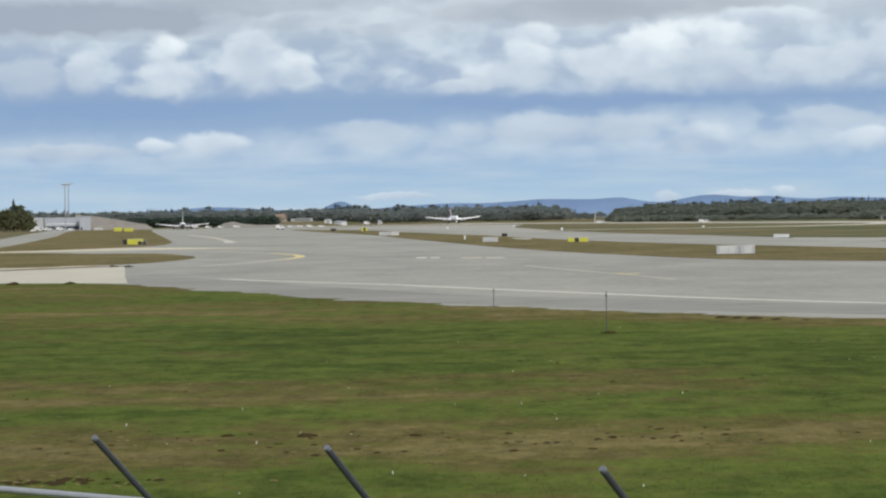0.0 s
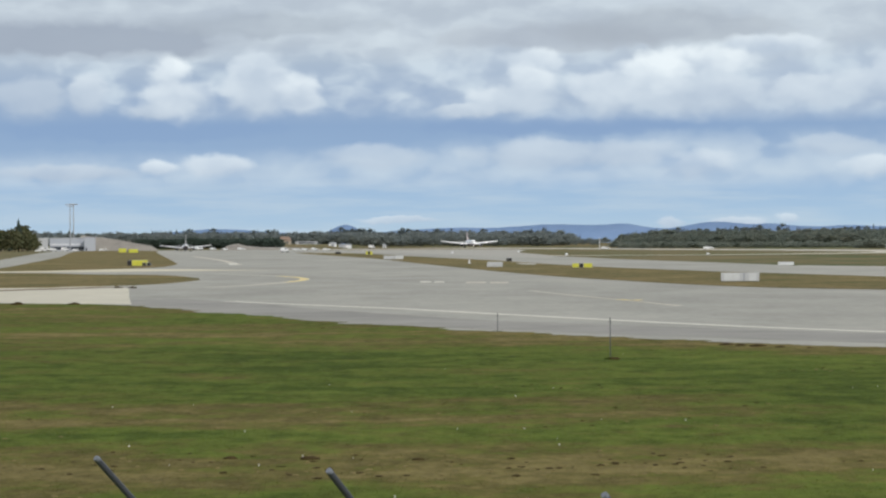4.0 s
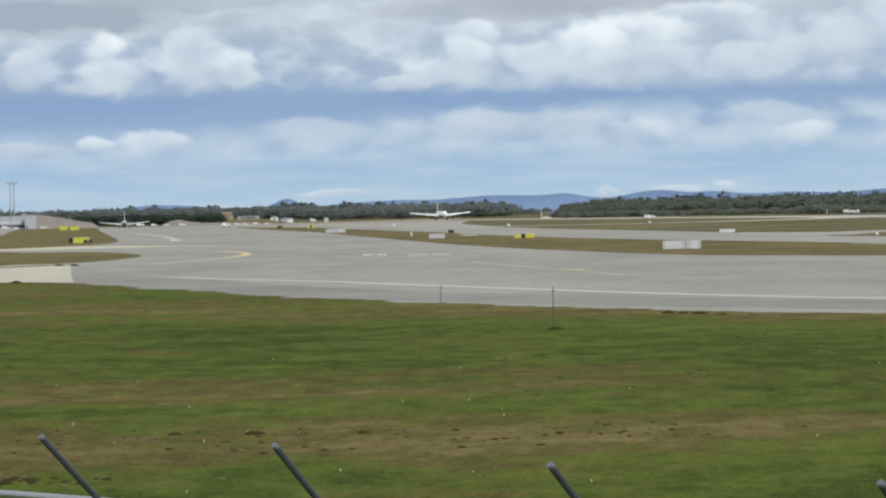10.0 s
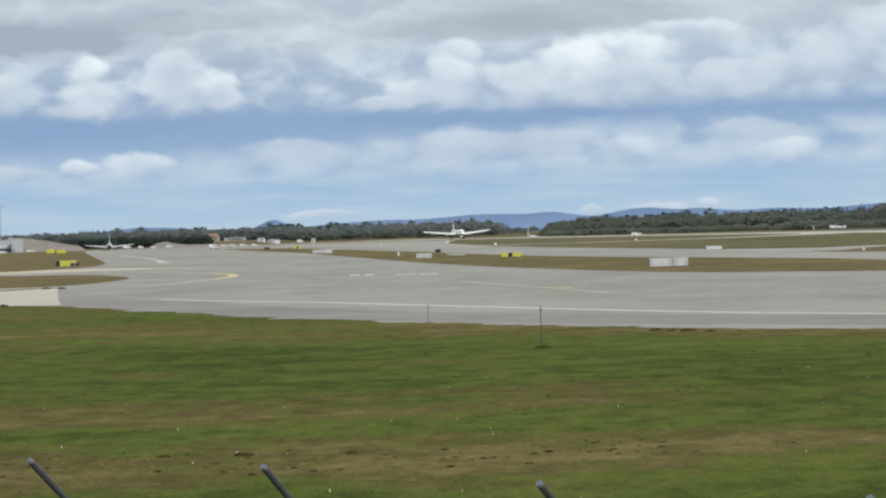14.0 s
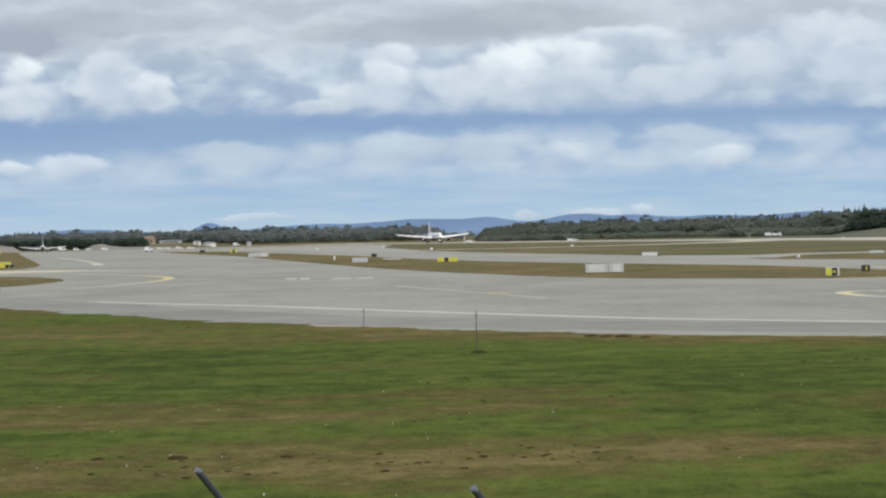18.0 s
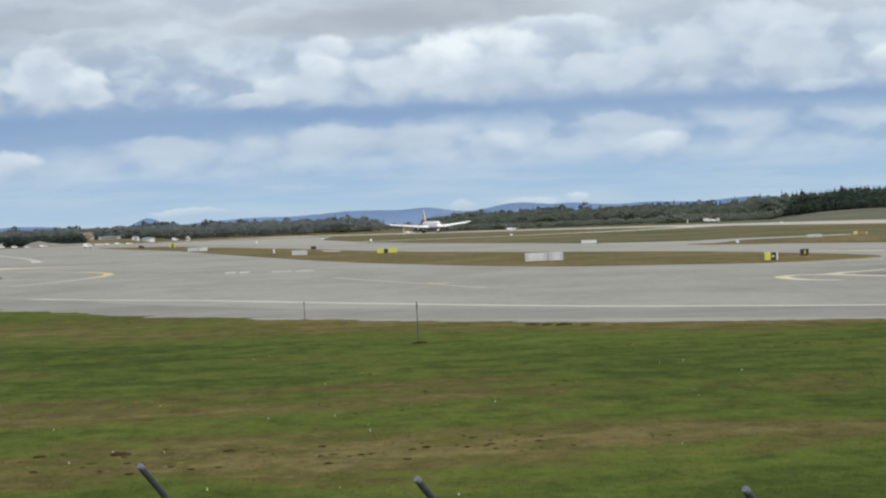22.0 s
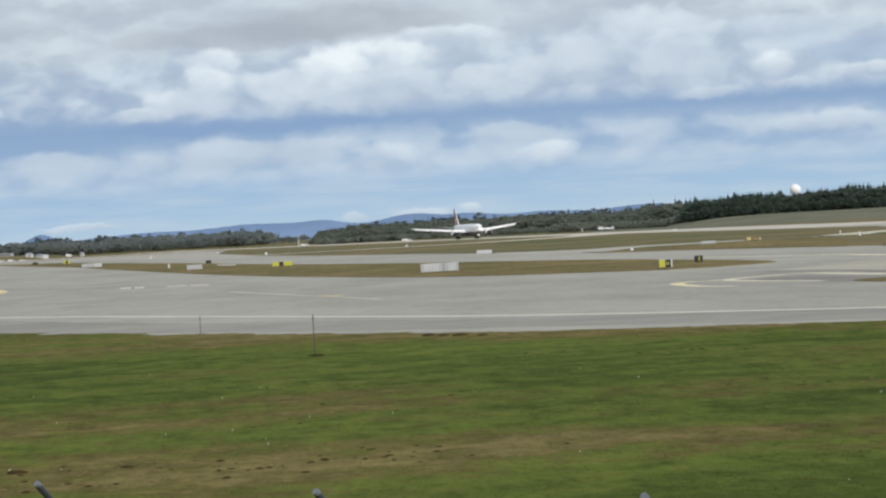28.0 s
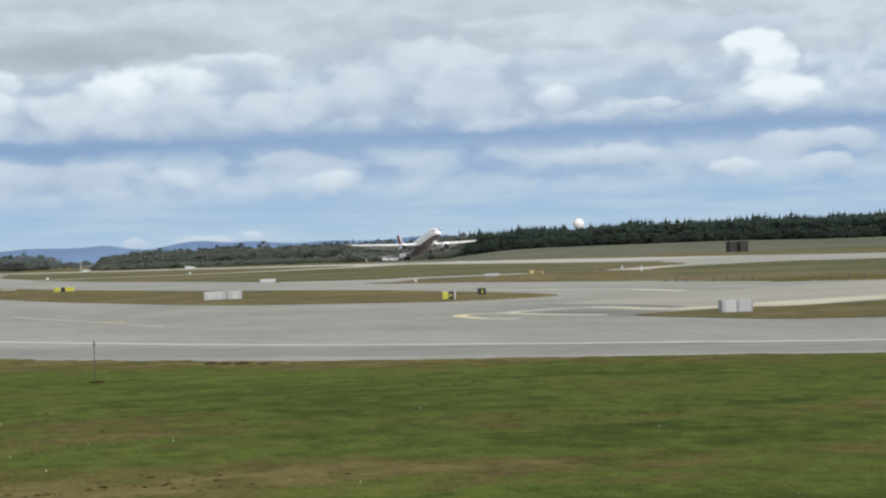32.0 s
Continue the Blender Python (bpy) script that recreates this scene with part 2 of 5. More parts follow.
HAZE_HILL = blended("haze_blue_hills", [(0.35, (0.165, 0.25, 0.40)), (0.5, (0.185, 0.275, 0.43)), (0.65, (0.21, 0.30, 0.46))],
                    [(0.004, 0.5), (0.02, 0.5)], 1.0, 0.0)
YELLOW_LINE = plain("worn_yellow_paint", (0.72, 0.60, 0.28), 0.8, vary=0.25, scale=0.8)
PALE_LINE = plain("worn_pale_paint", (0.62, 0.61, 0.525), 0.8, vary=0.15, scale=0.6)
TIP_LINE = plain("worn_straw_paint", (0.74, 0.66, 0.40), 0.8, vary=0.18, scale=0.7)
FORK_LINE = plain("pale_yellow_paint", (0.74, 0.70, 0.53), 0.8, vary=0.18, scale=0.7)
FADED_LINE = plain("faded_pale_paint", (0.53, 0.50, 0.41), 0.85, vary=0.25, scale=0.6)
WHITE = plain("white_painted_metal", (0.66, 0.68, 0.69), 0.45, vary=0.06)
GREY = plain("grey_painted_metal", (0.30, 0.32, 0.35), 0.5, vary=0.1)
SIGN_BACK = plain("pale_sign_metal", (0.50, 0.525, 0.535), 0.5, vary=0.16, scale=1.2)
BLUE_GREY = plain("blue_grey_cladding", (0.36, 0.39, 0.44), 0.6, vary=0.1)
RUST = plain("rusty_stake", (0.095, 0.080, 0.055), 0.8, vary=0.3, scale=6)
PALE_GREY = plain("pale_grey_panel", (0.42, 0.44, 0.46), 0.5, vary=0.1)
YELLOW = plain("sign_yellow", (0.50, 0.50, 0.055), 0.45, vary=0.06)
TAN_SIGN = plain("faded_sign_yellow", (0.50, 0.41, 0.17), 0.6, vary=0.15)
ORANGE = plain("sign_orange", (0.27, 0.17, 0.085), 0.5, vary=0.1)
BLACK = plain("sign_black", (0.016, 0.016, 0.016), 0.5, vary=0.2)
STEEL = plain("galvanised_steel", (0.055, 0.062, 0.074), 0.45, 0.2, vary=0.2, scale=6)
STEEL_PALE = plain("galvanised_rail", (0.50, 0.52, 0.55), 0.42, 0.5, vary=0.12, scale=6)
DARK_STEEL = plain("dark_steel", (0.075, 0.085, 0.10), 0.5, 0.3, vary=0.2, scale=6)
SKIN = plain("white_aircraft_paint", (0.95, 0.95, 0.955), 0.3, vary=0.03, scale=0.3)
# grey belly livery, darkened to hold the shade under the body
SHADED_BELLY = plain("shaded_grey_belly_paint", (0.115, 0.095, 0.112), 0.4, vary=0.08, scale=0.3)
WING = plain("wing_white_paint", (0.90, 0.90, 0.90), 0.4, vary=0.05, scale=0.3)
# grey standing in for shade on wing undersides, flaps and tailplane
WING_SHADE = plain("wing_shade_grey", (0.40, 0.41, 0.43), 0.45, vary=0.06, scale=0.3)
RED = plain("red_tail_paint", (0.22, 0.065, 0.09), 0.4, vary=0.06, scale=0.3)
ROSE = plain("pale_rose_paint", (0.46, 0.25, 0.26), 0.4, vary=0.06, scale=0.3)
PALE_ROSE = plain("fin_edge_paint", (0.74, 0.66, 0.67), 0.4, vary=0.06, scale=0.3)
BARE = plain("bare_metal_lip", (0.70, 0.70, 0.71), 0.25, 0.9, vary=0.05)
RUBBER = plain("tyre_rubber", (0.022, 0.022, 0.024), 0.85, vary=0.2)
FAN = plain("fan_dark", (0.012, 0.012, 0.014), 0.8, 0.0, vary=0.2)
COCKPIT = plain("cockpit_glass", (0.02, 0.025, 0.03), 0.1, vary=0.05)
LAMP = plain("landing_light", (1.0, 0.95, 0.82), 0.3, vary=0.0, emit=1.2)
DARK_HUT = plain("dark_brown_cladding", (0.050, 0.042, 0.045), 0.8, vary=0.25, scale=0.7)
ROOF_RED = plain("tan_tile_roof", (0.23, 0.165, 0.125), 0.85, vary=0.15)
CREAM = plain("cream_render", (0.36, 0.32, 0.26), 0.85, vary=0.1)
GLASS_DARK = plain("dark_glazing", (0.05, 0.06, 0.075), 0.15, vary=0.15)
SOIL = plain("dark_clods", (0.050, 0.037, 0.017), 1.0, vary=0.35, scale=6)


# ---- mesh helpers ----
def mesh_object(name, bm, material, parent=None, smooth=False):
    me = bpy.data.meshes.new(name)
    bm.to_mesh(me)
    bm.free()
    for m in material if isinstance(material, (list, tuple)) else [material]:
        me.materials.append(m)
    if smooth:
        for p in me.polygons:
            p.use_smooth = True
    ob = new(name, me)
    ob.parent = parent
    return ob


def part(name, bm, material, parent, label="", smooth=False):
    ob = mesh_object(name, bm, material, parent, smooth)
    if label:
        ob["label"] = label
    return ob


def thing(name, at, label, category, group="", turn=0.0, kind=""):
    ob = new(name)
    ob.matrix_basis = pose(*at, 0, 0, turn)
    return tagged(ob, label, category, group, kind)


def block(cx, cy, cz, sx, sy, sz, bevel=0.0, bm=None, m=None):
    """A box round (cx, cy, cz), its edges rounded off by bevel."""
    bm = bm or bmesh.new()
    made = bmesh.ops.create_cube(bm, size=1.0)["verts"]
    bmesh.ops.scale(bm, verts=made, vec=(sx, sy, sz))
    if bevel:
        edges = list({e for v in made for e in v.link_edges})
        res = bmesh.ops.bevel(bm, geom=edges, offset=bevel, segments=1, affect="EDGES")
        made = list({v for f in res["faces"] for v in f.verts} | {v for v in made if v.is_valid})
    bmesh.ops.translate(bm, verts=made, vec=(cx, cy, cz))
    if m is not None:
        bmesh.ops.transform(bm, matrix=m, verts=made)
    return bm


def tube(points, radii, n=10, bm=None, caps=True):
    """A round tube through the points."""
    bm = bm or bmesh.new()
    pts = [Vector(p) for p in points]
    radii = radii if isinstance(radii, (list, tuple)) else [radii] * len(pts)
    rings = []
    for k, p in enumerate(pts):
        d = (pts[min(k + 1, len(pts) - 1)] - pts[max(k - 1, 0)]).normalized()
        a = d.orthogonal().normalized() if abs(d.z) < 0.99 else Vector((1, 0, 0))
        if abs(d.z) < 0.99:
            a = d.cross(Vector((0, 0, 1))).normalized()
        b = d.cross(a)
        rings.append([bm.verts.new(p + radii[k] * (math.cos(i * math.tau / n) * a + math.sin(i * math.tau / n) * b)) for i in range(n)])
    for r, s in zip(rings, rings[1:]):
        for i in range(n):
            bm.faces.new((r[i], r[(i + 1) % n], s[(i + 1) % n], s[i]))
    if caps:
        bm.faces.new(rings[0][::-1])
        bm.faces.new(rings[-1])
    bmesh.ops.recalc_face_normals(bm, faces=bm.faces)
    return bm


def spline(points, closed=False, steps=6):
    """A smooth line through the plan's corner points."""
    p = [Vector((*q, 0)) if len(q) == 2 else Vector(q) for q in points]
    n, out = len(p), []
    for i in range(n if closed else n - 1):
        a, b, c, d = (p[(i + k) % n] if closed else p[min(max(i + k, 0), n - 1)] for k in (-1, 0, 1, 2))
        for s in range(steps):
            t = s / steps
            out.append(0.5 * ((2 * b) + (c - a) * t + (2 * a - 5 * b + 4 * c - d) * t * t + (3 * b - a - 3 * c + d) * t ** 3))
    if not closed:
        out.append(p[-1])
    return out


def area(name, points, z, material, thick=0.0, rough_edge=0.0, steps=6, seed=1):
    """A flat sheet with a smooth outline, lying at height z, with a low rim if thick."""
    line = spline(points, True, steps)
    rnd = random.Random(seed)
    bm = bmesh.new()
    top = [bm.verts.new((v.x + rnd.uniform(-1, 1) * rough_edge, v.y + rnd.uniform(-1, 1) * rough_edge, z)) for v in line]
    face = bm.faces.new(top)
    if face.normal.z < 0 or face.calc_area() and (face.normal_update() or face.normal.z < 0):
        face.normal_flip()
    if thick:
        low = [bm.verts.new((v.co.x, v.co.y, z - thick)) for v in top]
        for i in range(len(top)):
            bm.faces.new((top[i - 1], top[i], low[i], low[i - 1]))
    bmesh.ops.triangulate(bm, faces=[face], ngon_method="EAR_CLIP")
    return tagged(mesh_object(name, bm, material), kind="structure")


def ribbon(bm, points, width, z, steps=6):
    """A strip of even width along a smooth line."""
    line = spline(points, False, steps)
    rows = []
    for k, v in enumerate(line):
        d = (line[min(k + 1, len(line) - 1)] - line[max(k - 1, 0)]).normalized()
        s = Vector((-d.y, d.x, 0)) * width / 2
        rows.append((bm.verts.new((v.x + s.x, v.y + s.y, z)), bm.verts.new((v.x - s.x, v.y - s.y, z))))
    for a, b in zip(rows, rows[1:]):
        bm.faces.new((a[0], a[1], b[1], b[0]))
    bmesh.ops.recalc_face_normals(bm, faces=bm.faces)
    return bm


def strip(name, points, width, z, material, label="", category=""):
    bm = ribbon(bmesh.new(), points, width, z)
    for f in bm.faces:
        if f.normal.z < 0:
            f.normal_flip()
    return tagged(mesh_object(name, bm, material), label, category, kind="structure")


def polar(az, r, z=0.0):
    """The place at a bearing (degrees right of straight ahead) and a distance from the viewer."""
    return (r * math.sin(radians(az)), r * math.cos(radians(az)), z)


def step(a, b, x):
    t = min(max((x - a) / (b - a), 0.0), 1.0)
    return t * t * (3 - 2 * t)


# ---- ground: one sheet to the horizon, rising gently at the edge of the woods ----
def rise_start(az):
    return 2350 + (3000 - 2350) * step(-3.0, -1.5, az) - (3000 - 2150) * step(3.0, 3.6, az) - (2150 - 1380) * step(10.0, 11.4, az)


def rise_east(az):
    """The meadow before the spruce wood climbs on to the east."""
    return 1.8 * step(10.8, 12.6, az) - 1.2 * step(16.0, 18.5, az)


def height(x, y):
    r, az = math.hypot(x, y), math.degrees(math.atan2(x, y))
    knoll = 2.55 * (1 - step(2.5, 13.0, r))
    r0 = rise_start(max(min(az, 40), -40))
    return knoll + (4.6 - 1.4 * step(10.0, 11.4, az) + rise_east(az)) * step(r0, r0 + 420, r) if abs(az) < 60 else knoll


def build_ground():
    bm = bmesh.new()
    angles = [a for a in range(-180, -40, 10)] + [-40 + 0.5 * k for k in range(161)] + [a for a in range(50, 180, 10)]
    radii = [0.0, 2.5, 5, 8, 11, 14, 20, 40, 80, 160, 320, 600, 1000, 1250] + [1350 + 60 * k for k in range(35)] + [3600, 4200, 4950]
    rings = []
    for r in radii[1:]:
        rings.append([bm.verts.new((*polar(a, r)[:2], height(*polar(a, r)[:2]))) for a in angles])
    mid = bm.verts.new((0, 0, height(0, 0)))
    n = len(angles)
    for i in range(n):
        bm.faces.new((mid, rings[0][(i + 1) % n], rings[0][i]))
    for a, b in zip(rings, rings[1:]):
        for i in range(n):
            f = bm.faces.new((a[i], a[(i + 1) % n], b[(i + 1) % n], b[i]))
            r = a[i].co.xy.length
            f.material_index = (2 if r > 1150 and 9.0 <= angles[i] < 40 else 1) if r > 300 else 0
            f.smooth = True
    bmesh.ops.recalc_face_normals(bm, faces=bm.faces)
    if bm.faces[0].normal.z < 0:
        bmesh.ops.reverse_faces(bm, faces=bm.faces)
    return tagged(mesh_object("ground", bm, [GRASS, FAR_GRASS, ROUGH_GRASS]), "mown airfield grass, green with dry brown patches", "grass", kind="structure")


build_ground()

# ---- pavements ----
RUN = radians(-7.1)


def on_runway(s, side=0.0):
    """A place on the runway: s metres along it from abreast of the viewer, side metres off its middle."""
    b = 366.5 + side
    return (b * math.cos(RUN) + s * math.sin(RUN), -b * math.sin(RUN) + s * math.cos(RUN))


tagged(area("taxiway", [(-120, 262), (-60, 229), (-33, 210.7), (-24, 203.5), (-16.7, 183.4), (-11.3, 169), (-5.1, 152.7), (0, 140.2), (6, 130),
       (15.5, 116), (28.2, 104.9), (34.5, 99), (60, 80), (140, 50), (170, 150), (92.4, 264), (86.5, 286), (82.8, 332), (74.9, 381),
       (69.5, 441), (64, 480), (59, 574), (46, 733), (34, 972), (0, 1500), (-55, 2000), (-110, 2380), (-330, 2380), (-320, 2298), (-240, 1660), (-183, 1216), (-133, 824), (-120, 650), (-130, 450)],
       0.02, ASPHALT, 0.0), "wide worn grey asphalt taxiway", "taxiway")
tagged(area("apron_slab", [(-125, 263), (-60, 230.5), (-33, 211.5), (-22.9, 204.4), (-26.2, 232), (-31.6, 280), (-34.2, 293), (-48, 306), (-110, 330)], 0.028, CONCRETE, steps=1),
       "pale concrete slab joining the taxiway", "concrete")
strip("dirt_seam", [(-60, 236), (-51, 254), (-42.7, 272), (-38, 282), (-34, 290)], 4.5, 0.034, DIRT, "brown dirt seam along the concrete slab", "soil")
strip("taxiway_shoulder", [(-25, 222), (-19.5, 207), (-13.8, 188), (-8, 171), (-2.4, 156), (5.2, 144), (15.2, 129.5), (24.5, 118.5), (33, 109.5), (60, 84), (110, 52)], 9.5, 0.024, SHOULDER, "darker asphalt shoulder between edge line and grass", "taxiway")
tagged(area("pale_junction", [(48.2, 211.8), (56.6, 227.5), (64.1, 237.5), (72.4, 243), (95, 262), (150, 240), (140, 180), (95, 198), (63.7, 180), (55, 174), (51, 175), (48.6, 180.1), (48.6, 192.3), (48.0, 201.5)], 0.024, DUSTY, 0.0, 0.5, 5), "pale worn pavement at the taxiway junction", "concrete")
strip("concrete_strip", [(48.7, 179.9), (50.7, 179.2), (53.6, 178.9), (57.1, 182.8), (62.6, 187.5), (78, 196), (110, 200)], 8.0, 0.028, CREAM_SLAB, "bright concrete strip behind the grass island", "concrete")
tagged(area("tar_patch", [(40.1, 186.1), (44.2, 187.0), (45.5, 178.2), (47.0, 175.4), (42.8, 167.3), (41.1, 168.2), (40.6, 179.8)], 0.024, TAR, 0.0, 0.1, 4), "darker tar patch at the taxiway fork", "taxiway")
strip("dark_strip", [(46.6, 211), (48.0, 205), (49.6, 197), (49.9, 185)], 1.6, 0.031, TAR, "thin dark strip across the pale junction", "taxiway")
tagged(area("runway_exit", [(182, 690), (192, 663), (200.3, 638.9), (215, 600), (250, 560), (240, 500), (181, 516.7), (171.2, 543), (159.8, 535.8), (149.0, 527), (143, 531), (160, 585)], 0.026, PALE_ASPHALT, 0.0, 0.0, 4), "pale worn mouth of the runway exit", "runway")
tagged(area("island_low", [(-70, 447), (-53, 418), (-40.6, 402), (-31.4, 356), (-31.0, 325), (-33.7, 304), (-39, 295), (-45, 287), (-80, 290), (-120, 340), (-110, 430)],
       0.06, DRY_GRASS, 0.06, 0.15, 8), "brown dry grass island between taxiways", "grass")
tagged(area("island_high", [(-75, 477), (-57.5, 530), (-59, 610), (-72, 740), (-100, 1000), (-168, 1627), (-230, 2200), (-292, 2330), (-280, 2140), (-212, 1580), (-151, 1102), (-101, 676), (-85, 535)],
       0.06, DRY_GRASS, 0.06, 0.15, 8), "brown dry grass island beside the apron road", "grass")
strip("service_strip", [(-150, 484), (-80, 494), (-60, 500), (-50, 506)], 78, 0.026, CREAM_SLAB, "pale concrete strip between grass islands", "concrete")
tagged(area("island_mid", [(56.5, 251), (50, 241.8), (44, 241), (36.8, 253), (28.3, 270.8), (20.3, 315), (10, 403), (-6, 615), (-23, 851), (-51, 1141), (-80, 1480),
       (-60, 1400), (-36, 1257), (-17, 1021), (9.7, 731), (23.4, 541), (36, 431), (46, 377), (53, 338), (56.8, 280)],
       0.06, DRY_GRASS, 0.06, 0.15, 8), "long brown grass island between two taxiways", "grass")
tagged(area("pale_gap", [(14.6, 575), (14.8, 606), (16.4, 612), (18.4, 592), (17.0, 556)], 0.075, DUSTY, steps=3), "pale pavement notch in the grass island", "concrete")
tagged(area("island_near", [(42.5, 167.4), (46, 171.2), (51, 175.6), (55, 174), (63, 179), (95, 195), (130, 150), (80, 110), (49.6, 142), (45.7, 146.3), (43.6, 155.7)],
       0.06, DRY_GRASS, 0.06, 0.08, 8), "green-brown grass island with a pale sign box", "grass")
tagged(area("island_thin", [(67, 432), (73.5, 412), (75.5, 390), (71, 395), (67.2, 410)], 0.05, DRY_GRASS, 0.03, 0.0, 6), "thin dry grass sliver beside the taxiway", "grass")
strip("runway_near", [polar(22, 640)[:2], polar(19.3, 680)[:2], polar(17.9, 700)[:2], polar(16.3, 745)[:2], polar(15.1, 808)[:2], polar(14.5, 838)[:2]], 56, 0.029, PALE_ASPHALT, "worn grey stretch of the runway", "runway")
strip("runway", [polar(15.1, 808)[:2], polar(12.86, 955)[:2], polar(10.6, 1160)[:2]] + [on_runway(s) for s in (1400, 1700, 2000, 2500, 3000, 3300)],
      56, 0.03, RUNWAY, "pale concrete runway seen at a low angle", "runway")
tagged(area("runway_entry", [polar(-2.75, 2200)[:2], polar(-1.0, 2180)[:2], polar(0.9, 2180)[:2], polar(1.1, 2330)[:2], polar(-1.0, 2400)[:2], polar(-2.75, 2420)[:2]], 0.028, RUNWAY, steps=4), "pale concrete entry pad at the runway's far end", "runway")
tagged(area("far_verge", [polar(-2.4, 2010)[:2], polar(-0.6, 2020)[:2], polar(1.25, 2010)[:2], polar(1.3, 2150)[:2], polar(-0.6, 2170)[:2], polar(-2.4, 2160)[:2]], 0.04, FAR_GRASS, steps=4), "far strip of airfield grass before the runway", "grass")
tagged(area("bare_field", [polar(-2.0, 2470)[:2], polar(-0.6, 2440)[:2], polar(-0.1, 2500)[:2], polar(-0.2, 2850)[:2], polar(-1.2, 2900)[:2], polar(-2.0, 2850)[:2]], 0.03, EARTH, steps=4), "bare brown earth beyond the runway's end", "soil")
tagged(area("exit_mouth", [(63.6, 515.3), (67.5, 505.4), (71.1, 494.7), (74.6, 484.4), (77.8, 485.9), (83.1, 493.9), (88.3, 499.8), (91.8, 496.4), (96.7, 495.1), (102.0, 496.1), (106.4, 497.4), (102.1, 477.2), (97.4, 473.8), (91.9, 470.8), (86.9, 470.0), (82.4, 466.8), (78.7, 456.2), (73.3, 437.9), (69.8, 427.8), (66.8, 418.7), (62.8, 436.8), (59.8, 469.5)], 0.023, PALE_ASPHALT, 0.0, 0.0, 2), "pale worn mouth of a narrow road", "road")
strip("overgrown_road", [(104.0, 488.3), (110.8, 488.9), (116.1, 489.9), (120.3, 484.0)], 8, 0.024, EARTH, "overgrown stretch of a narrow road, earth showing", "road")
tagged(area("dry_patch", [(82.5, 446.2), (89.8, 455.4), (98.7, 461.5), (104.4, 461.1), (107.8, 454.9), (108.8, 441.4), (96.7, 385.7), (83.5, 334.7), (80.9, 357.5), (78.1, 379.9), (76.0, 397.7)], 0.05, DRY_GRASS, 0.02, 0.6, 5), "brown dry patch in the airfield grass", "grass")
strip("exit_road", [(119, 478), (130, 507), (149, 540), (170, 577), (197, 620), (225, 655)], 10, 0.024, CONCRETE, "narrow pale road across the grass", "road")
tagged(area("link_pad", [(29, 830), (36, 990), (35, 1146), (34, 1339), (44, 1646), (52, 1900), (30, 2080), (-40, 2080), (-62, 1950), (-55, 1700), (-10, 1240), (12, 975)], 0.025, PALE_ASPHALT, 0.0, 0.0, 4), "pale pavement linking the taxiway and the runway", "taxiway")
strip("cross_taxiway", [(25, 985), (72, 965), (121, 1000), (180, 1120), (206, 1300)], 26, 0.022, CONCRETE, "pale cross taxiway leading to the runway", "taxiway")

# ---- painted lines ----
def line_thing(name, points, width, material, label, z=0.034):
    return strip(name, points, width, z, material, label, "road marking")


line_thing("edge_line", [(-3.2, 186.5), (4.2, 168), (14.8, 143.4), (23.5, 129.2), (31.9, 118.6), (38.6, 110.9), (60, 90), (110, 55)], 1.25, PALE_LINE,
           "pale taxiway edge line, slightly worn")
line_thing("edge_line_worn", [(-16.5, 213.5), (-11.6, 203), (-3.2, 186.5)], 1.2, PALE_LINE, "worn faint start of the pale edge line")
line_thing("lead_in_line", [(-24.1, 284), (-20.6, 298.8), (-18.6, 316.6), (-17.4, 334), (-18.2, 356), (-21.8, 378), (-27.4, 398.5), (-34.3, 414.6)], 1.3, FADED_LINE, "faded yellow hooked lead-in line")
line_thing("lead_in_bend", [(-18.3, 321), (-17.6, 331), (-17.4, 338), (-17.6, 347), (-18.4, 357), (-20.2, 370), (-23.2, 384)], 1.1, YELLOW_LINE, "bright yellow bend of the lead-in line", 0.04)
line_thing("far_lead_line", [(-95, 1054), (-64.2, 796), (-48.7, 643), (-45, 605)], 2.2, FADED_LINE, "faded yellow line on the far taxiway")
line_thing("far_lead_end", [(-50.2, 660), (-47.5, 625), (-45.5, 600)], 2.0, PALE_LINE, "pale end of the far taxiway line", 0.04)
line_thing("guide_line", [(7.4, 254), (9.6, 236), (12, 217.8), (13.9, 204), (15.6, 190)], 0.6, FADED_LINE, "faded diagonal guide line")
line_thing("guide_mark", [(12.9, 212.5), (13.7, 209), (14.3, 211.5)], 0.8, YELLOW_LINE, "short pale mark at the line's end", 0.04)
for x0, x1, y, mat_ in ((-3.1, -1.9, 317, PALE_LINE), (-1.5, -0.4, 316, PALE_LINE), (2.0, 4.2, 311, FADED_LINE), (4.6, 6.6, 308, FADED_LINE)):
    line_thing("cross_dash", [((x0 + x1) / 2, y - 5), ((x0 + x1) / 2, y), ((x0 + x1) / 2, y + 5)], x1 - x0, mat_, "worn pale cross dash on asphalt")
line_thing("loop_line", [(41.6, 171.5), (40.4, 175.6), (39.3, 180.7), (38.6, 186.3), (37.1, 189.2), (35.8, 188.0), (34.8, 184.6), (34.4, 179.3), (34.6, 174.7), (35.8, 170.5)], 0.95, FORK_LINE, "pale yellow loop line at the taxiway fork")
line_thing("loop_tip", [(34.5, 177.0), (34.6, 181.5), (35.1, 185.8), (36.0, 188.4)], 0.8, TIP_LINE, "brighter yellow tip of the loop line", 0.04)
line_thing("loop_shoulder", [(35.2, 186.0), (36.2, 188.0), (37.4, 188.6), (38.8, 189.2), (40.2, 190.8), (42.0, 193.0)], 0.75, FORK_LINE, "pale shoulder of the loop line", 0.038)
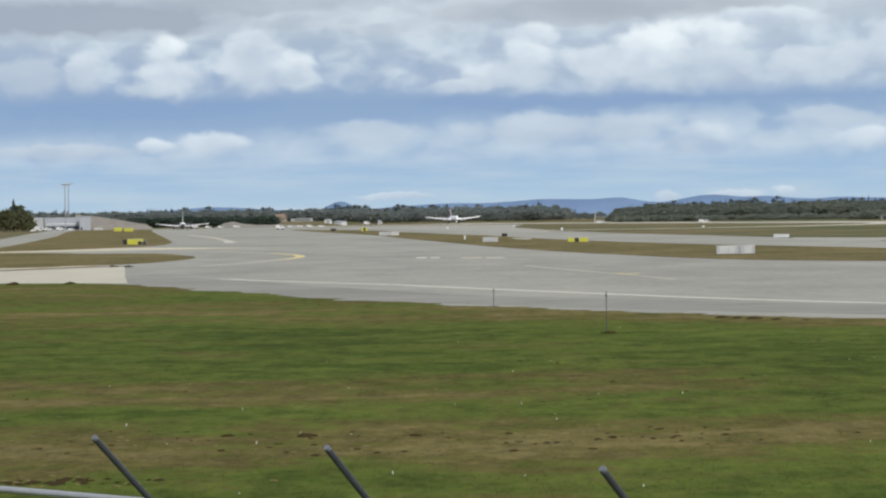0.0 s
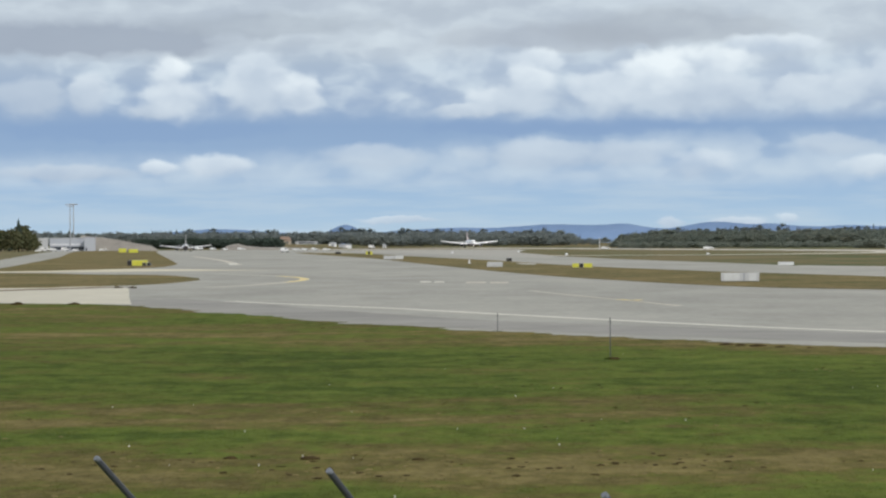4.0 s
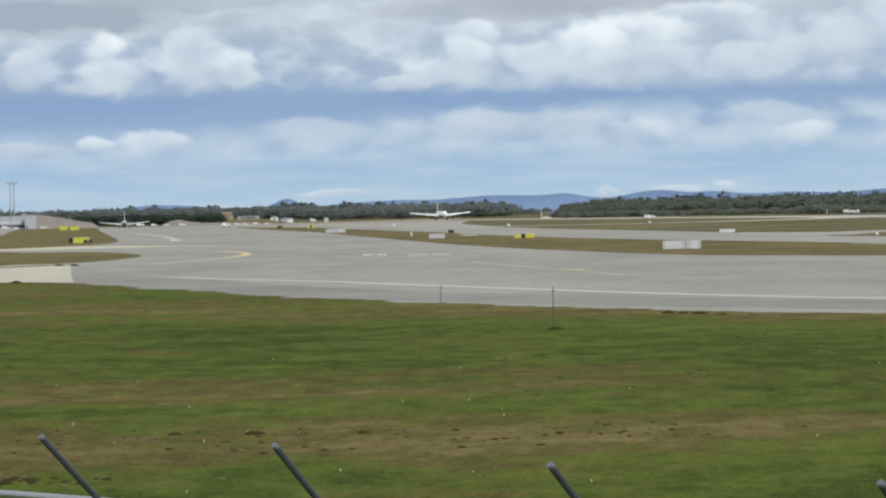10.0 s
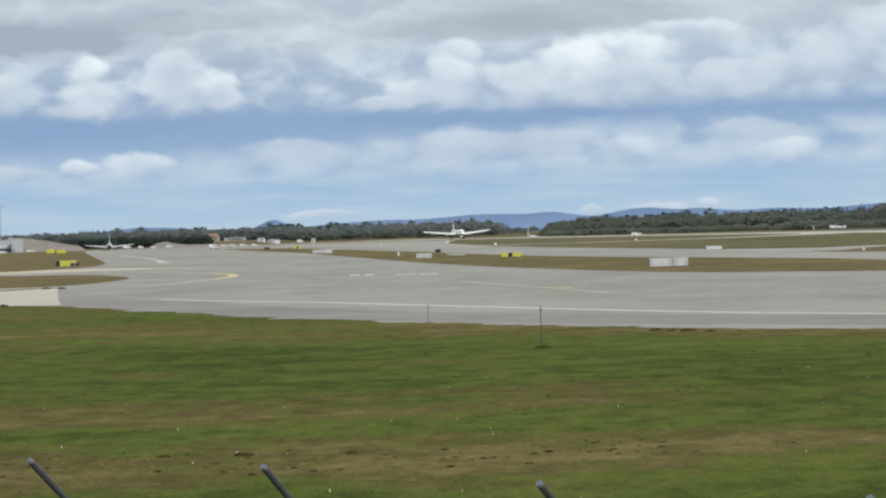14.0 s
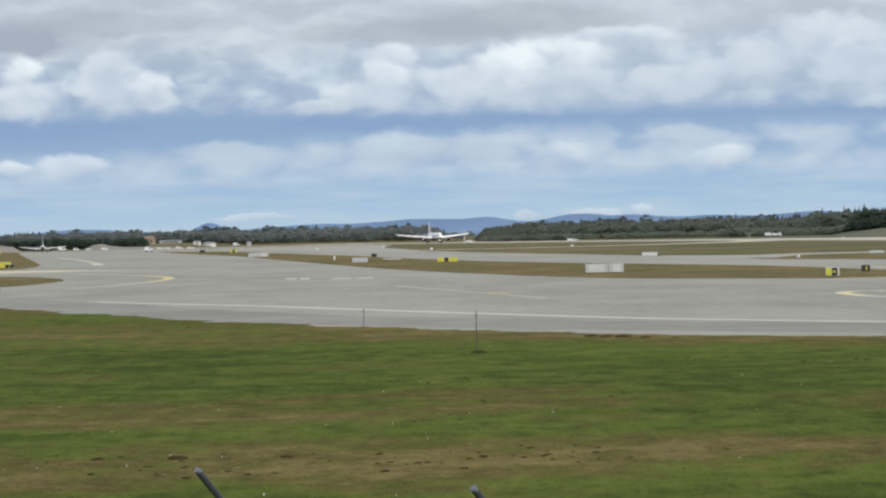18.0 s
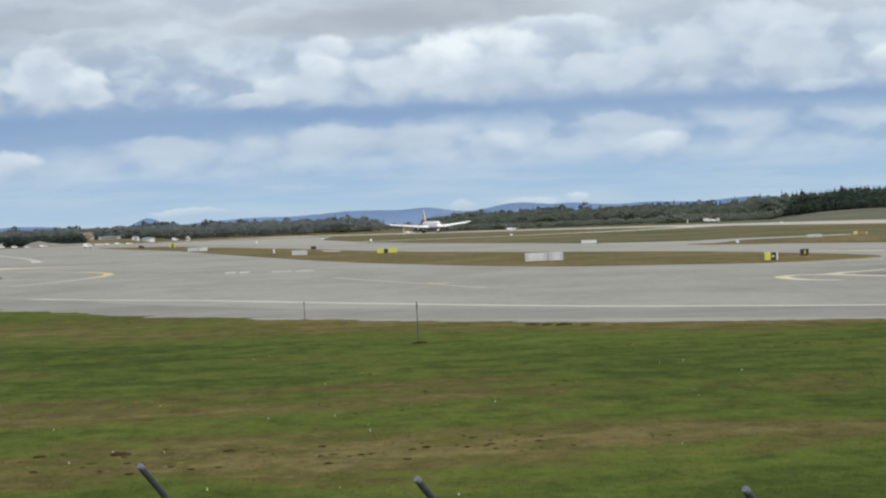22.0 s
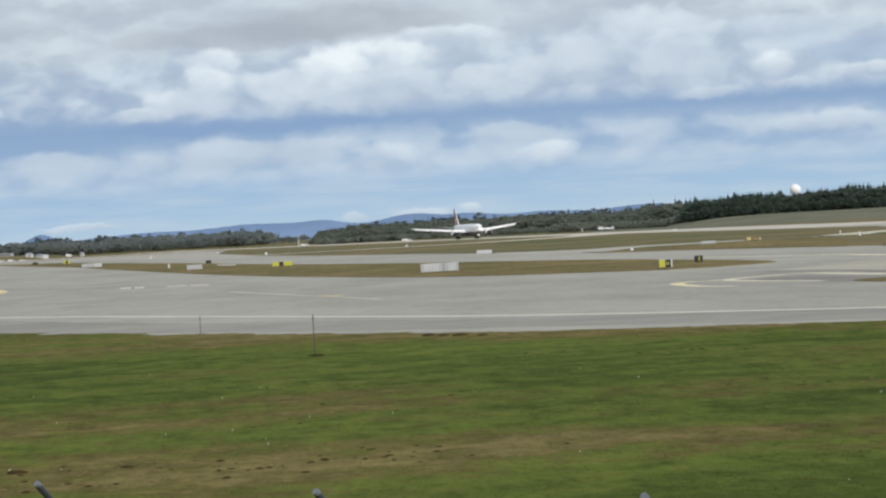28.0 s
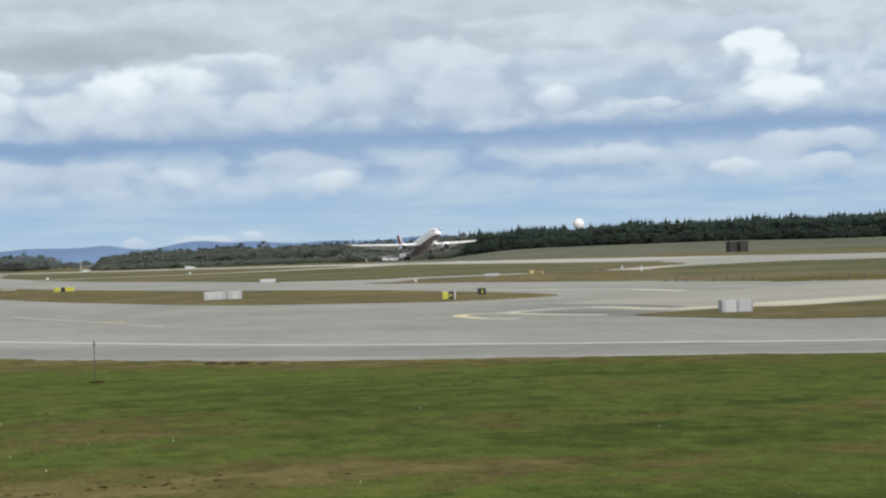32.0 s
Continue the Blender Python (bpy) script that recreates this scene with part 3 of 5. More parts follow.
line_thing("fork_line", [(38.6, 187), (40.0, 190.5), (42.0, 193.0), (44.0, 195.0), (46.0, 195.4), (46.9, 190.5), (47.3, 183.8), (47.9, 178.1)], 1.15, FORK_LINE, "pale line beside the grass island")
line_thing("far_fork_line", [(60, 302), (63.6, 285), (66.2, 277.4), (67.4, 266.1), (67.6, 256.6), (67.0, 249.0)], 1.1, FORK_LINE, "faded yellow fork line")
line_thing("far_fork_tip", [(66.6, 262), (67.2, 252), (67.2, 246.5)], 1.3, FORK_LINE, "yellow tip of the fork line", 0.04)
line_thing("island_kerb_line", [(43.2, 149), (46.5, 142.5), (49.5, 139.5)], 0.4, FADED_LINE, "faded line along the grass island")
line_thing("short_dash", [(37.6, 162.0), (38.6, 158.8)], 0.7, FADED_LINE, "short faded dash beside the loop line")
line_thing("curve_line", [(44.5, 239.6), (54.9, 238), (63.4, 234.8), (81.9, 236), (120, 230)], 1.0, FADED_LINE, "faded curve line on the junction")


# ---- sky: a backdrop of broken cloud, far behind everything ----
def heap_group():
    """One heap cloud, or one dark patch: crisp on one side, melting away on the other."""
    g = bpy.data.node_groups.new("heap_cloud", "ShaderNodeTree")
    for name, kind in (("Under", "NodeSocketColor"), ("Place", "NodeSocketVector"), ("Centre", "NodeSocketVector"), ("Radius", "NodeSocketVector"),
                       ("Puff", "NodeSocketFloat"), ("White", "NodeSocketFloat"), ("Low", "NodeSocketColor"), ("Up", "NodeSocketFloat"), ("Strength", "NodeSocketFloat")):
        g.interface.new_socket(name, in_out="INPUT", socket_type=kind)
    g.interface.new_socket("Colour", in_out="OUTPUT", socket_type="NodeSocketColor")
    gi, go = g.nodes.new("NodeGroupInput"), g.nodes.new("NodeGroupOutput")

    def gv(op, *v):
        q = g.nodes.new("ShaderNodeVectorMath")
        q.operation = op
        for k, s in enumerate(v):
            g.links.new(s, q.inputs[k])
        return q

    def gm(op, *v):
        q = g.nodes.new("ShaderNodeMath")
        q.operation = op
        for k, s in enumerate(v):
            if isinstance(s, (int, float)):
                q.inputs[k].default_value = s
            else:
                g.links.new(s, q.inputs[k])
        return q.outputs[0]

    def gs(value, a, b):
        q = g.nodes.new("ShaderNodeMapRange")
        q.interpolation_type = "SMOOTHSTEP"
        for key, v in (("From Min", a), ("From Max", b), ("Value", value)):
            if isinstance(v, (int, float)):
                q.inputs[key].default_value = v
            else:
                g.links.new(v, q.inputs[key])
        return q.outputs[0]

    rel = gv("DIVIDE", gv("SUBTRACT", gi.outputs["Place"], gi.outputs["Centre"]).outputs[0], gi.outputs["Radius"])
    far = gv("LENGTH", rel.outputs[0]).outputs["Value"]
    sep = g.nodes.new("ShaderNodeSeparateXYZ")
    g.links.new(rel.outputs[0], sep.inputs[0])
    rough = gm("SUBTRACT", gi.outputs["Puff"], 0.5)
    edge = gm("SUBTRACT", far, gm("MULTIPLY", rough, 0.9))
    crisp = gs(gm("MULTIPLY", sep.outputs["Y"], gi.outputs["Up"]), -0.9, 0.5)
    inner = gm("MULTIPLY_ADD", crisp, 0.42, 0.22)
    cover = gm("MULTIPLY", gs(edge, 1.12, inner), gi.outputs["Strength"])
    lit = gm("MULTIPLY", gi.outputs["White"], gm("ADD", gm("MULTIPLY_ADD", sep.outputs["Y"], 0.42, 0.58), gm("MULTIPLY", rough, 0.9)))
    clamp = g.nodes.new("ShaderNodeClamp")
    g.links.new(lit, clamp.inputs["Value"])
    shade, blend = g.nodes.new("ShaderNodeMix"), g.nodes.new("ShaderNodeMix")
    shade.data_type = blend.data_type = "RGBA"
    shade.inputs[7].default_value = (0.86, 0.895, 0.915, 1)
    g.links.new(gi.outputs["Low"], shade.inputs[6])
    g.links.new(clamp.outputs[0], shade.inputs["Factor"])
    g.links.new(cover, blend.inputs["Factor"])
    g.links.new(gi.outputs["Under"], blend.inputs[6])
    g.links.new(shade.outputs[2], blend.inputs[7])
    g.links.new(blend.outputs[2], go.inputs[0])
    return g


HEAP = heap_group()


def cloud_material(west, east_end):
    """The cloud cover between two bearings."""
    m, n, l = nodes_of("cloudy_sky")
    n.remove(n["Principled BSDF"])
    uv = n.new("ShaderNodeUVMap")

    def math_node(op, *values):
        q = n.new("ShaderNodeMath")
        q.operation = op
        for k, v in enumerate(values):
            if isinstance(v, (int, float)):
                q.inputs[k].default_value = v
            else:
                l.new(v, q.inputs[k])
        return q.outputs[0]

    def noise_node(vector, scale, detail=5.0, rough=0.55):
        q = n.new("ShaderNodeTexNoise")
        q.inputs["Scale"].default_value, q.inputs["Detail"].default_value, q.inputs["Roughness"].default_value = scale, detail, rough
        l.new(vector, q.inputs["Vector"])
        return q

    def stretch(vector, *f):
        q = n.new("ShaderNodeVectorMath")
        q.operation = "MULTIPLY"
        q.inputs[1].default_value = f
        l.new(vector, q.inputs[0])
        return q.outputs[0]

    def smooth(value, a, b):
        q = n.new("ShaderNodeMapRange")
        q.interpolation_type = "SMOOTHSTEP"
        q.inputs["From Min"].default_value, q.inputs["From Max"].default_value = a, b
        l.new(value, q.inputs["Value"])
        return q.outputs[0]

    def mix(fac, a, b):
        q = n.new("ShaderNodeMix")
        q.data_type = "RGBA"
        for s, v in ((q.inputs["Factor"], fac), (q.inputs[6], a), (q.inputs[7], b)):
            if isinstance(v, tuple):
                s.default_value = (*v, 1)
            elif isinstance(v, (int, float)):
                s.default_value = v
            else:
                l.new(v, s)
        return q.outputs[2]

    raw = uv.outputs[0]
    # billows: the place is shifted by soft noise, so that no outline stays round
    warp1, warp2 = noise_node(stretch(raw, 1, 1.6, 1), 0.9, 3), noise_node(stretch(raw, 1, 1.4, 1), 2.2, 1.5, 0.45)

    def shifted(base, w, amount, vertical):
        c = n.new("ShaderNodeVectorMath")
        c.operation = "SUBTRACT"
        c.inputs[1].default_value = (0.5, 0.5, 0.5)
        l.new(w.outputs["Color"], c.inputs[0])
        a = n.new("ShaderNodeVectorMath")
        a.operation = "MULTIPLY_ADD"
        a.inputs[1].default_value = (amount, vertical, 0)
        l.new(c.outputs[0], a.inputs[0])
        l.new(base, a.inputs[2])
        return a.outputs[0]

    warp3 = noise_node(stretch(raw, 1, 1.3, 1), 6.5, 3, 0.5)
    p = shifted(shifted(shifted(raw, warp1, 0.55, 0.22), warp2, 0.26, 0.17), warp3, 0.06, 0.05)
    split = n.new("ShaderNodeSeparateXYZ")
    l.new(p, split.inputs[0])
    flat = n.new("ShaderNodeSeparateXYZ")
    l.new(raw, flat.inputs[0])
    el, el0 = split.outputs["Y"], flat.outputs["Y"]
    # the far clouds lie flatter
    calm = shifted(shifted(shifted(raw, warp1, 0.58, 0.15), warp2, 0.28, 0.13), warp3, 0.08, 0.06)
    puff = noise_node(stretch(p, 1.0, 1.5, 1), 1.25, 2.2, 0.42).outputs["Fac"]
    wide = noise_node(stretch(p, 0.28, 1.0, 1), 0.9, 4).outputs["Fac"]
    streak = noise_node(stretch(raw, 0.25, 2.4, 1), 1.3, 5).outputs["Fac"]

    # clear air: pale at the horizon, slate blue above
    ramp = n.new("ShaderNodeValToRGB")
    e = ramp.color_ramp.elements
    e[0].position, e[0].color = 0.0, (0.48, 0.59, 0.685, 1)
    e[1].position, e[1].color = 1.0, (0.45, 0.50, 0.57, 1)
    for pos, c in ((0.10, (0.395, 0.530, 0.680)), (0.20, (0.350, 0.485, 0.660)), (0.30, (0.300, 0.415, 0.590)), (0.40, (0.275, 0.385, 0.565)),
                   (0.50, (0.330, 0.420, 0.570)), (0.62, (0.420, 0.490, 0.590))):
        e.new(pos).color = (*c, 1)
    l.new(math_node("MULTIPLY", el0, 1 / 6.0), ramp.inputs[0])
    colour = ramp.outputs[0]
    # thin low streaks
    colour = mix(math_node("MULTIPLY", smooth(streak, 0.38, 0.66), math_node("MULTIPLY", smooth(el0, 1.9, 1.0), 0.5)), colour, (0.54, 0.62, 0.695))
    # the low bank of cloud, its top sloping up to the east
    east = smooth(flat.outputs["X"], -6.0, 5.0)
    low = n.new("ShaderNodeSeparateXYZ")
    l.new(calm, low.inputs[0])
    top = math_node("SUBTRACT", low.outputs["Y"], math_node("MULTIPLY", east, 0.42))
    drawn = noise_node(stretch(calm, 0.72, 1.35, 1), 1.15, 2.0, 0.42).outputs["Fac"]
    lumps = math_node("ADD", math_node("MULTIPLY", wide, 0.7), math_node("MULTIPLY", puff, 0.4))
    band = math_node("MULTIPLY", smooth(low.outputs["Y"], 0.95, 1.45), smooth(top, 1.98, 1.48))
    bank = math_node("MULTIPLY", band, smooth(drawn, 0.22, 0.47))
    colour = mix(math_node("MULTIPLY", bank, 0.8), colour, mix(smooth(drawn, 0.32, 0.66), (0.43, 0.525, 0.655), (0.58, 0.655, 0.735)))
    # the middle bank, thin to the west
    band = math_node("MULTIPLY", smooth(math_node("SUBTRACT", el, math_node("MULTIPLY", east, -0.12)), 2.45, 2.95), smooth(el, 5.2, 4.2))
    bank = math_node("MULTIPLY", band, smooth(math_node("ADD", math_node("MULTIPLY", east, 0.24), lumps), 0.50, 0.74))
    colour = mix(math_node("MULTIPLY", bank, 0.85), colour, mix(smooth(puff, 0.32, 0.68), (0.46, 0.53, 0.635), (0.65, 0.715, 0.775)))
    # the overcast above
    over = smooth(math_node("ADD", el, math_node("MULTIPLY", math_node("SUBTRACT", wide, 0.5), 0.9)), 3.5, 4.1)
    shade_ = smooth(math_node("ADD", math_node("MULTIPLY", wide, 0.7), math_node("MULTIPLY", puff, 0.3)), 0.38, 0.66)
    colour = mix(math_node("MULTIPLY", over, 0.9), colour, mix(shade_, (0.49, 0.535, 0.60), (0.67, 0.72, 0.765)))

    state = {"colour": colour}

    def heap(az, up, wide_, tall, white, low=(0.40, 0.475, 0.59), way=1.0, strength=0.92):
        if az + 1.3 * wide_ + 0.5 < west or az - 1.3 * wide_ - 0.5 > east_end:
            return
        q = n.new("ShaderNodeGroup")
        q.node_tree = HEAP
        for key, v in (("Centre", (az, up, 0)), ("Radius", (wide_, tall, 1)), ("White", white), ("Low", (*low, 1)), ("Up", way), ("Strength", strength)):
            q.inputs[key].default_value = v
        l.new(state["colour"], q.inputs["Under"])
        l.new(calm if up < 2.1 else p, q.inputs["Place"])
        l.new(drawn if up < 2.1 else puff, q.inputs["Puff"])
        state["colour"] = q.outputs[0]

    def murk(az, up, wide_, tall, strength, tone=(0.36, 0.395, 0.45)):
        heap(az, up, wide_, tall, 0.0, tone, -1.0, strength)

    # dark underside of the overcast
    murk(-7.6, 4.20, 4.0, 0.48, 0.9, (0.36, 0.40, 0.475))
    murk(-3.6, 4.45, 2.6, 0.30, 0.55, (0.39, 0.43, 0.49))
    murk(2.2, 4.20, 2.8, 0.34, 0.50, (0.40, 0.43, 0.49))
    murk(4.6, 4.42, 2.9, 0.46, 0.55, (0.39, 0.42, 0.47))
    murk(12.2, 5.0, 2.0, 0.35, 0.35, (0.42, 0.45, 0.50))
    # slate-blue shade under the heaps
    murk(-6.2, 2.35, 3.5, 0.30, 0.30, (0.225, 0.335, 0.545))
    murk(2.2, 2.38, 3.5, 0.20, 0.40, (0.235, 0.34, 0.54))
    murk(12.5, 2.25, 4.5, 0.20, 0.30, (0.27, 0.375, 0.565))
    murk(15.0, 3.25, 1.5, 0.30, 0.5, (0.35, 0.45, 0.60))
    # heaps of the middle bank, west to east
    heap(-8.3, 2.95, 0.80, 0.55, 0.30)
    heap(-7.25, 2.98, 0.48, 0.45, 0.55)
    heap(-5.95, 2.72, 0.60, 0.24, 0.55)
    heap(-5.40, 2.92, 0.85, 0.48, 0.95)
    heap(-5.60, 3.45, 0.50, 0.40, 1.05)
    heap(-3.80, 2.98, 0.80, 0.50, 0.65)
    heap(-3.80, 3.55, 0.62, 0.52, 0.75)
    heap(-2.95, 2.98, 0.56, 0.46, 0.9)
    heap(0.45, 2.66, 0.80, 0.17, 0.60)
    heap(1.85, 3.62, 0.75, 0.34, 0.75)
    heap(1.35, 2.90, 1.00, 0.38, 0.75)
    heap(1.75, 3.20, 0.70, 0.42, 0.85)
    heap(5.10, 2.95, 1.60, 0.48, 0.55)
    heap(3.30, 3.05, 0.90, 0.55, 0.75)
    heap(6.50, 3.95, 1.10, 0.24, 0.75)
    heap(5.40, 3.66, 1.05, 0.34, 1.15)
    heap(4.20, 3.40, 1.05, 0.50, 1.2)
    heap(7.50, 3.05, 1.30, 0.42, 0.68)
    heap(9.20, 3.25, 1.20, 0.60, 0.60)
    heap(10.6, 3.70, 1.50, 0.75, 0.65)
    heap(11.4, 3.20, 1.10, 0.65, 0.62)
    heap(11.9, 2.52, 0.70, 0.18, 0.55, strength=0.6)
    heap(13.3, 3.75, 1.80, 0.28, 0.55)
    heap(13.2, 2.95, 0.48, 0.30, 0.85, strength=0.8)
    heap(13.5, 2.62, 0.50, 0.15, 0.65, strength=0.6)
    heap(15.0, 2.84, 1.00, 0.17, 0.70)
    heap(16.4, 4.30, 2.20, 0.35, 0.50)
    heap(17.2, 3.92, 0.66, 0.40, 1.35)
    heap(17.5, 3.45, 0.70, 0.58, 1.45)
    heap(17.85, 2.95, 0.78, 0.46, 1.45)
    heap(19.7, 3.05, 0.80, 0.40, 0.65)
    # heaps of the low bank
    heap(-7.6, 1.45, 1.6, 0.20, 0.45, strength=0.78)
    heap(-5.85, 1.54, 0.50, 0.20, 1.05, strength=0.78)
    heap(-4.60, 1.60, 0.85, 0.27, 0.90, strength=0.78)
    heap(-1.45, 1.78, 1.30, 0.28, 0.55, way=0.2, strength=0.5)
    heap(2.6, 1.80, 2.4, 0.34, 0.52, way=0.2, strength=0.6)
    heap(5.05, 1.58, 0.85, 0.30, 0.80, way=0.2, strength=0.55)
    heap(7.9, 1.95, 0.90, 0.22, 0.55, way=0.2, strength=0.45)
    heap(8.70, 1.52, 0.62, 0.25, 0.90, way=0.3, strength=0.6)
    heap(14.2, 1.78, 1.50, 0.28, 0.68, strength=0.78)
    heap(16.7, 1.48, 0.52, 0.22, 0.80, strength=0.78)
    heap(18.3, 1.95, 1.70, 0.26, 0.60, strength=0.78)
    heap(18.6, 1.55, 0.60, 0.23, 0.90, strength=0.78)
    # wisps on the horizon
    heap(5.9, 0.40, 0.60, 0.13, 0.55, strength=0.78)
    heap(6.92, 0.47, 0.26, 0.15, 0.85, strength=0.6)
    heap(4.6, 0.38, 0.30, 0.13, 0.5, strength=0.78)
    heap(-0.9, 0.48, 0.9, 0.08, 0.55, strength=0.78)
    glow, cool = n.new("ShaderNodeEmission"), n.new("ShaderNodeVectorMath")
    cool.operation = "MULTIPLY"
    cool.inputs[1].default_value = (0.985, 1.035, 1.06)
    l.new(state["colour"], cool.inputs[0])
    l.new(cool.outputs[0], glow.inputs["Color"])
    glow.inputs["Strength"].default_value = 1.0
    l.new(glow.outputs[0], n["Material Output"].inputs["Surface"])

    return m


def build_sky():
    cuts = (-26, -5, -1, 3, 7, 12, 16, 36)
    bm = bmesh.new()
    layer = bm.loops.layers.uv.new("sky")
    R, rows = 4900.0, []
    for e_ in range(-1, 13):
        rows.append([bm.verts.new((*polar(a, R)[:2], 4.3 + R * math.tan(radians(e_)))) for a in range(-26, 37)])
    for i, (lo, hi) in enumerate(zip(rows, rows[1:])):
        for k in range(len(lo) - 1):
            f = bm.faces.new((lo[k], lo[k + 1], hi[k + 1], hi[k]))
            f.material_index = sum(k - 26 >= c for c in cuts[1:-1])
            for loop, (da, de) in zip(f.loops, ((0, 0), (1, 0), (1, 1), (0, 1))):
                loop[layer].uv = (k - 26 + da, i - 1 + de)
    sheet = mesh_object("sky_backdrop", bm, [cloud_material(a, b) for a, b in zip(cuts, cuts[1:])])
    return tagged(sheet, "broken grey and white cloud over pale blue sky", "sky", kind="structure")


sky_sheet = build_sky()


# ---- far hills, distance haze painted into their blue ----
def hills(name, r, peaks, base, seed):
    """A ridge at distance r; peaks: bearing, half-width and height of each swell."""
    rnd = random.Random(seed)
    bm = bmesh.new()
    cols = []
    for k in range(0, 421):
        a = -12 + k * 0.1
        z = base + sum(h * math.exp(-((a - c) / w) ** 2) for c, w, h in peaks) + 1.1 * noise.noise((a * 1.7, seed, 0)) + 0.5 * noise.noise((a * 6, seed, 3))
        front, top, back = polar(a, r - 60), polar(a, r), polar(a, r + 40)
        cols.append([bm.verts.new((*q[:2], zz)) for q, zz in ((front, 2.0), (top, max(z, 3.0)), (back, 2.0))])
    for p, q in zip(cols, cols[1:]):
        for i in (0, 1):
            f = bm.faces.new((p[i], q[i], q[i + 1], p[i + 1]))
            f.smooth = True
    bmesh.ops.recalc_face_normals(bm, faces=bm.faces)
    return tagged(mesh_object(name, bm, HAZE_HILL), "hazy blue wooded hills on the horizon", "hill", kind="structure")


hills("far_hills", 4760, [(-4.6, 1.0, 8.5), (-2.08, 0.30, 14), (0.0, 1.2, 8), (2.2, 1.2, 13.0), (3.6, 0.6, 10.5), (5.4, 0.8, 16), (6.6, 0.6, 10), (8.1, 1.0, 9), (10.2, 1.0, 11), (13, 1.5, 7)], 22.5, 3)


# ---- trees ----
def spruce_data(rnd, h, tiers=9, taper=0.85):
    """Vertices and faces of a spruce: a trunk and ragged whorls of drooping boughs."""
    v, f = [], []
    n = 5
    for k in range(n):
        a = k * math.tau / n
        v += [(0.018 * h * math.cos(a), 0.018 * h * math.sin(a), 0), (0.004 * h * math.cos(a), 0.004 * h * math.sin(a), h * 0.96)]
    f += [(2 * k, 2 * ((k + 1) % n), 2 * ((k + 1) % n) + 1, 2 * k + 1) for k in range(n)]
    for t in range(tiers):
        u = t / (tiers - 1)
        z = h * (0.10 + 0.83 * u)
        r = h * (0.175 * (1 - u) ** taper + 0.012)
        boughs = max(5, int(9 - 4 * u))
        off = rnd.random() * 6
        for k in range(boughs):
            a = off + (k + rnd.uniform(-0.3, 0.3)) * math.tau / boughs
            rr = r * rnd.uniform(0.6, 1.12)
            c, s = math.cos(a), math.sin(a)
            w = rr * 0.62
            i = len(v)
            v += [(0, 0, z + h * 0.10), (rr * 0.55 * c - w * 0.5 * s, rr * 0.55 * s + w * 0.5 * c, z + h * 0.025), (rr * c, rr * s, z - h * rnd.uniform(0.0, 0.035)),
                  (rr * 0.55 * c + w * 0.5 * s, rr * 0.55 * s - w * 0.5 * c, z + h * 0.025), (rr * 0.5 * c, rr * 0.5 * s, z - h * 0.02)]
            f += [(i, i + 1, i + 2), (i, i + 2, i + 3), (i, i + 4, i + 1), (i, i + 3, i + 4)]
    return np.array(v, dtype=np.float64), f


def leafy_data(rnd, h, clumps=46):
    """A broad-leaved tree: a forked trunk and a loose crown of small leaf clumps with gaps."""
    v, f = [], []
    n = 5

    def limb(a, b, ra, rb):
        i = len(v)
        for q, r in ((a, ra), (b, rb)):
            for k in range(n):
                t = k * math.tau / n
                v.append((q[0] + r * math.cos(t), q[1] + r * math.sin(t), q[2]))
        f.extend((i + k, i + (k + 1) % n, i + n + (k + 1) % n, i + n + k) for k in range(n))

    limb((0, 0, 0), (0, 0, h * 0.4), 0.022 * h, 0.016 * h)
    for k in range(4):
        a = k * 1.57 + rnd.random()
        limb((0, 0, h * 0.36), (h * 0.16 * math.cos(a), h * 0.16 * math.sin(a), h * rnd.uniform(0.6, 0.85)), 0.012 * h, 0.004 * h)
    for k in range(clumps):
        u = rnd.random()
        z = h * (0.22 + 0.74 * u)
        reach = h * 0.27 * math.sin(math.pi * min(0.95, 0.18 + 0.8 * u)) ** 0.7
        a, r = rnd.random() * 6.283, reach * math.sqrt(rnd.uniform(0.1, 1.0))
        x, y = r * math.cos(a), r * math.sin(a)
        s = h * rnd.uniform(0.06, 0.115)
        for j in range(5):
            i = len(v)
            d = [rnd.gauss(0, 1) for _ in range(6)]
            o = [rnd.gauss(0, 0.5) * s for _ in range(3)]
            c = (x + o[0], y + o[1], z + o[2])
            v.extend(((c[0] - s * d[0] * 0.6, c[1] - s * d[1] * 0.6, c[2] - s * 0.5), (c[0] + s * d[2] * 0.6, c[1] + s * d[3] * 0.6, c[2] - s * 0.2), (c[0] + s * d[4] * 0.5, c[1] + s * d[5] * 0.5, c[2] + s * 0.75)))
            f.append((i, i + 1, i + 2))
    return np.array(v, dtype=np.float64), f


rnd = random.Random(11)
SPRUCES = [spruce_data(rnd, 1.0, t) for t in (8, 9, 10, 11)]
BLUNT = [spruce_data(rnd, 1.0, t, 0.5) for t in (8, 9, 10)]
LEAFY = [leafy_data(rnd, 1.0, c) for c in (36, 44, 52, 40)]


def wood(name, spots, label, material):
    """A far wood in one mesh: spots are (x, y, height, kind, turn, breadth)."""
    vs, fs, base = [], [], 0
    for x, y, h, (v, f), turn, breadth in spots:
        c, s = math.cos(turn) * breadth, math.sin(turn) * breadth
        q = np.stack((v[:, 0] * c - v[:, 1] * s, v[:, 0] * s + v[:, 1] * c, v[:, 2]), 1) * h + np.array((x, y, height(x, y) - 0.2))
        vs.append(q)
        fs.extend(tuple(i + base for i in face) for face in f)
        base += len(v)
    me = bpy.data.meshes.new(name)
    me.from_pydata(np.concatenate(vs).tolist(), [], fs)
    me.materials.append(material)
    return tagged(new(name, me), label, "forest", kind="stuff")


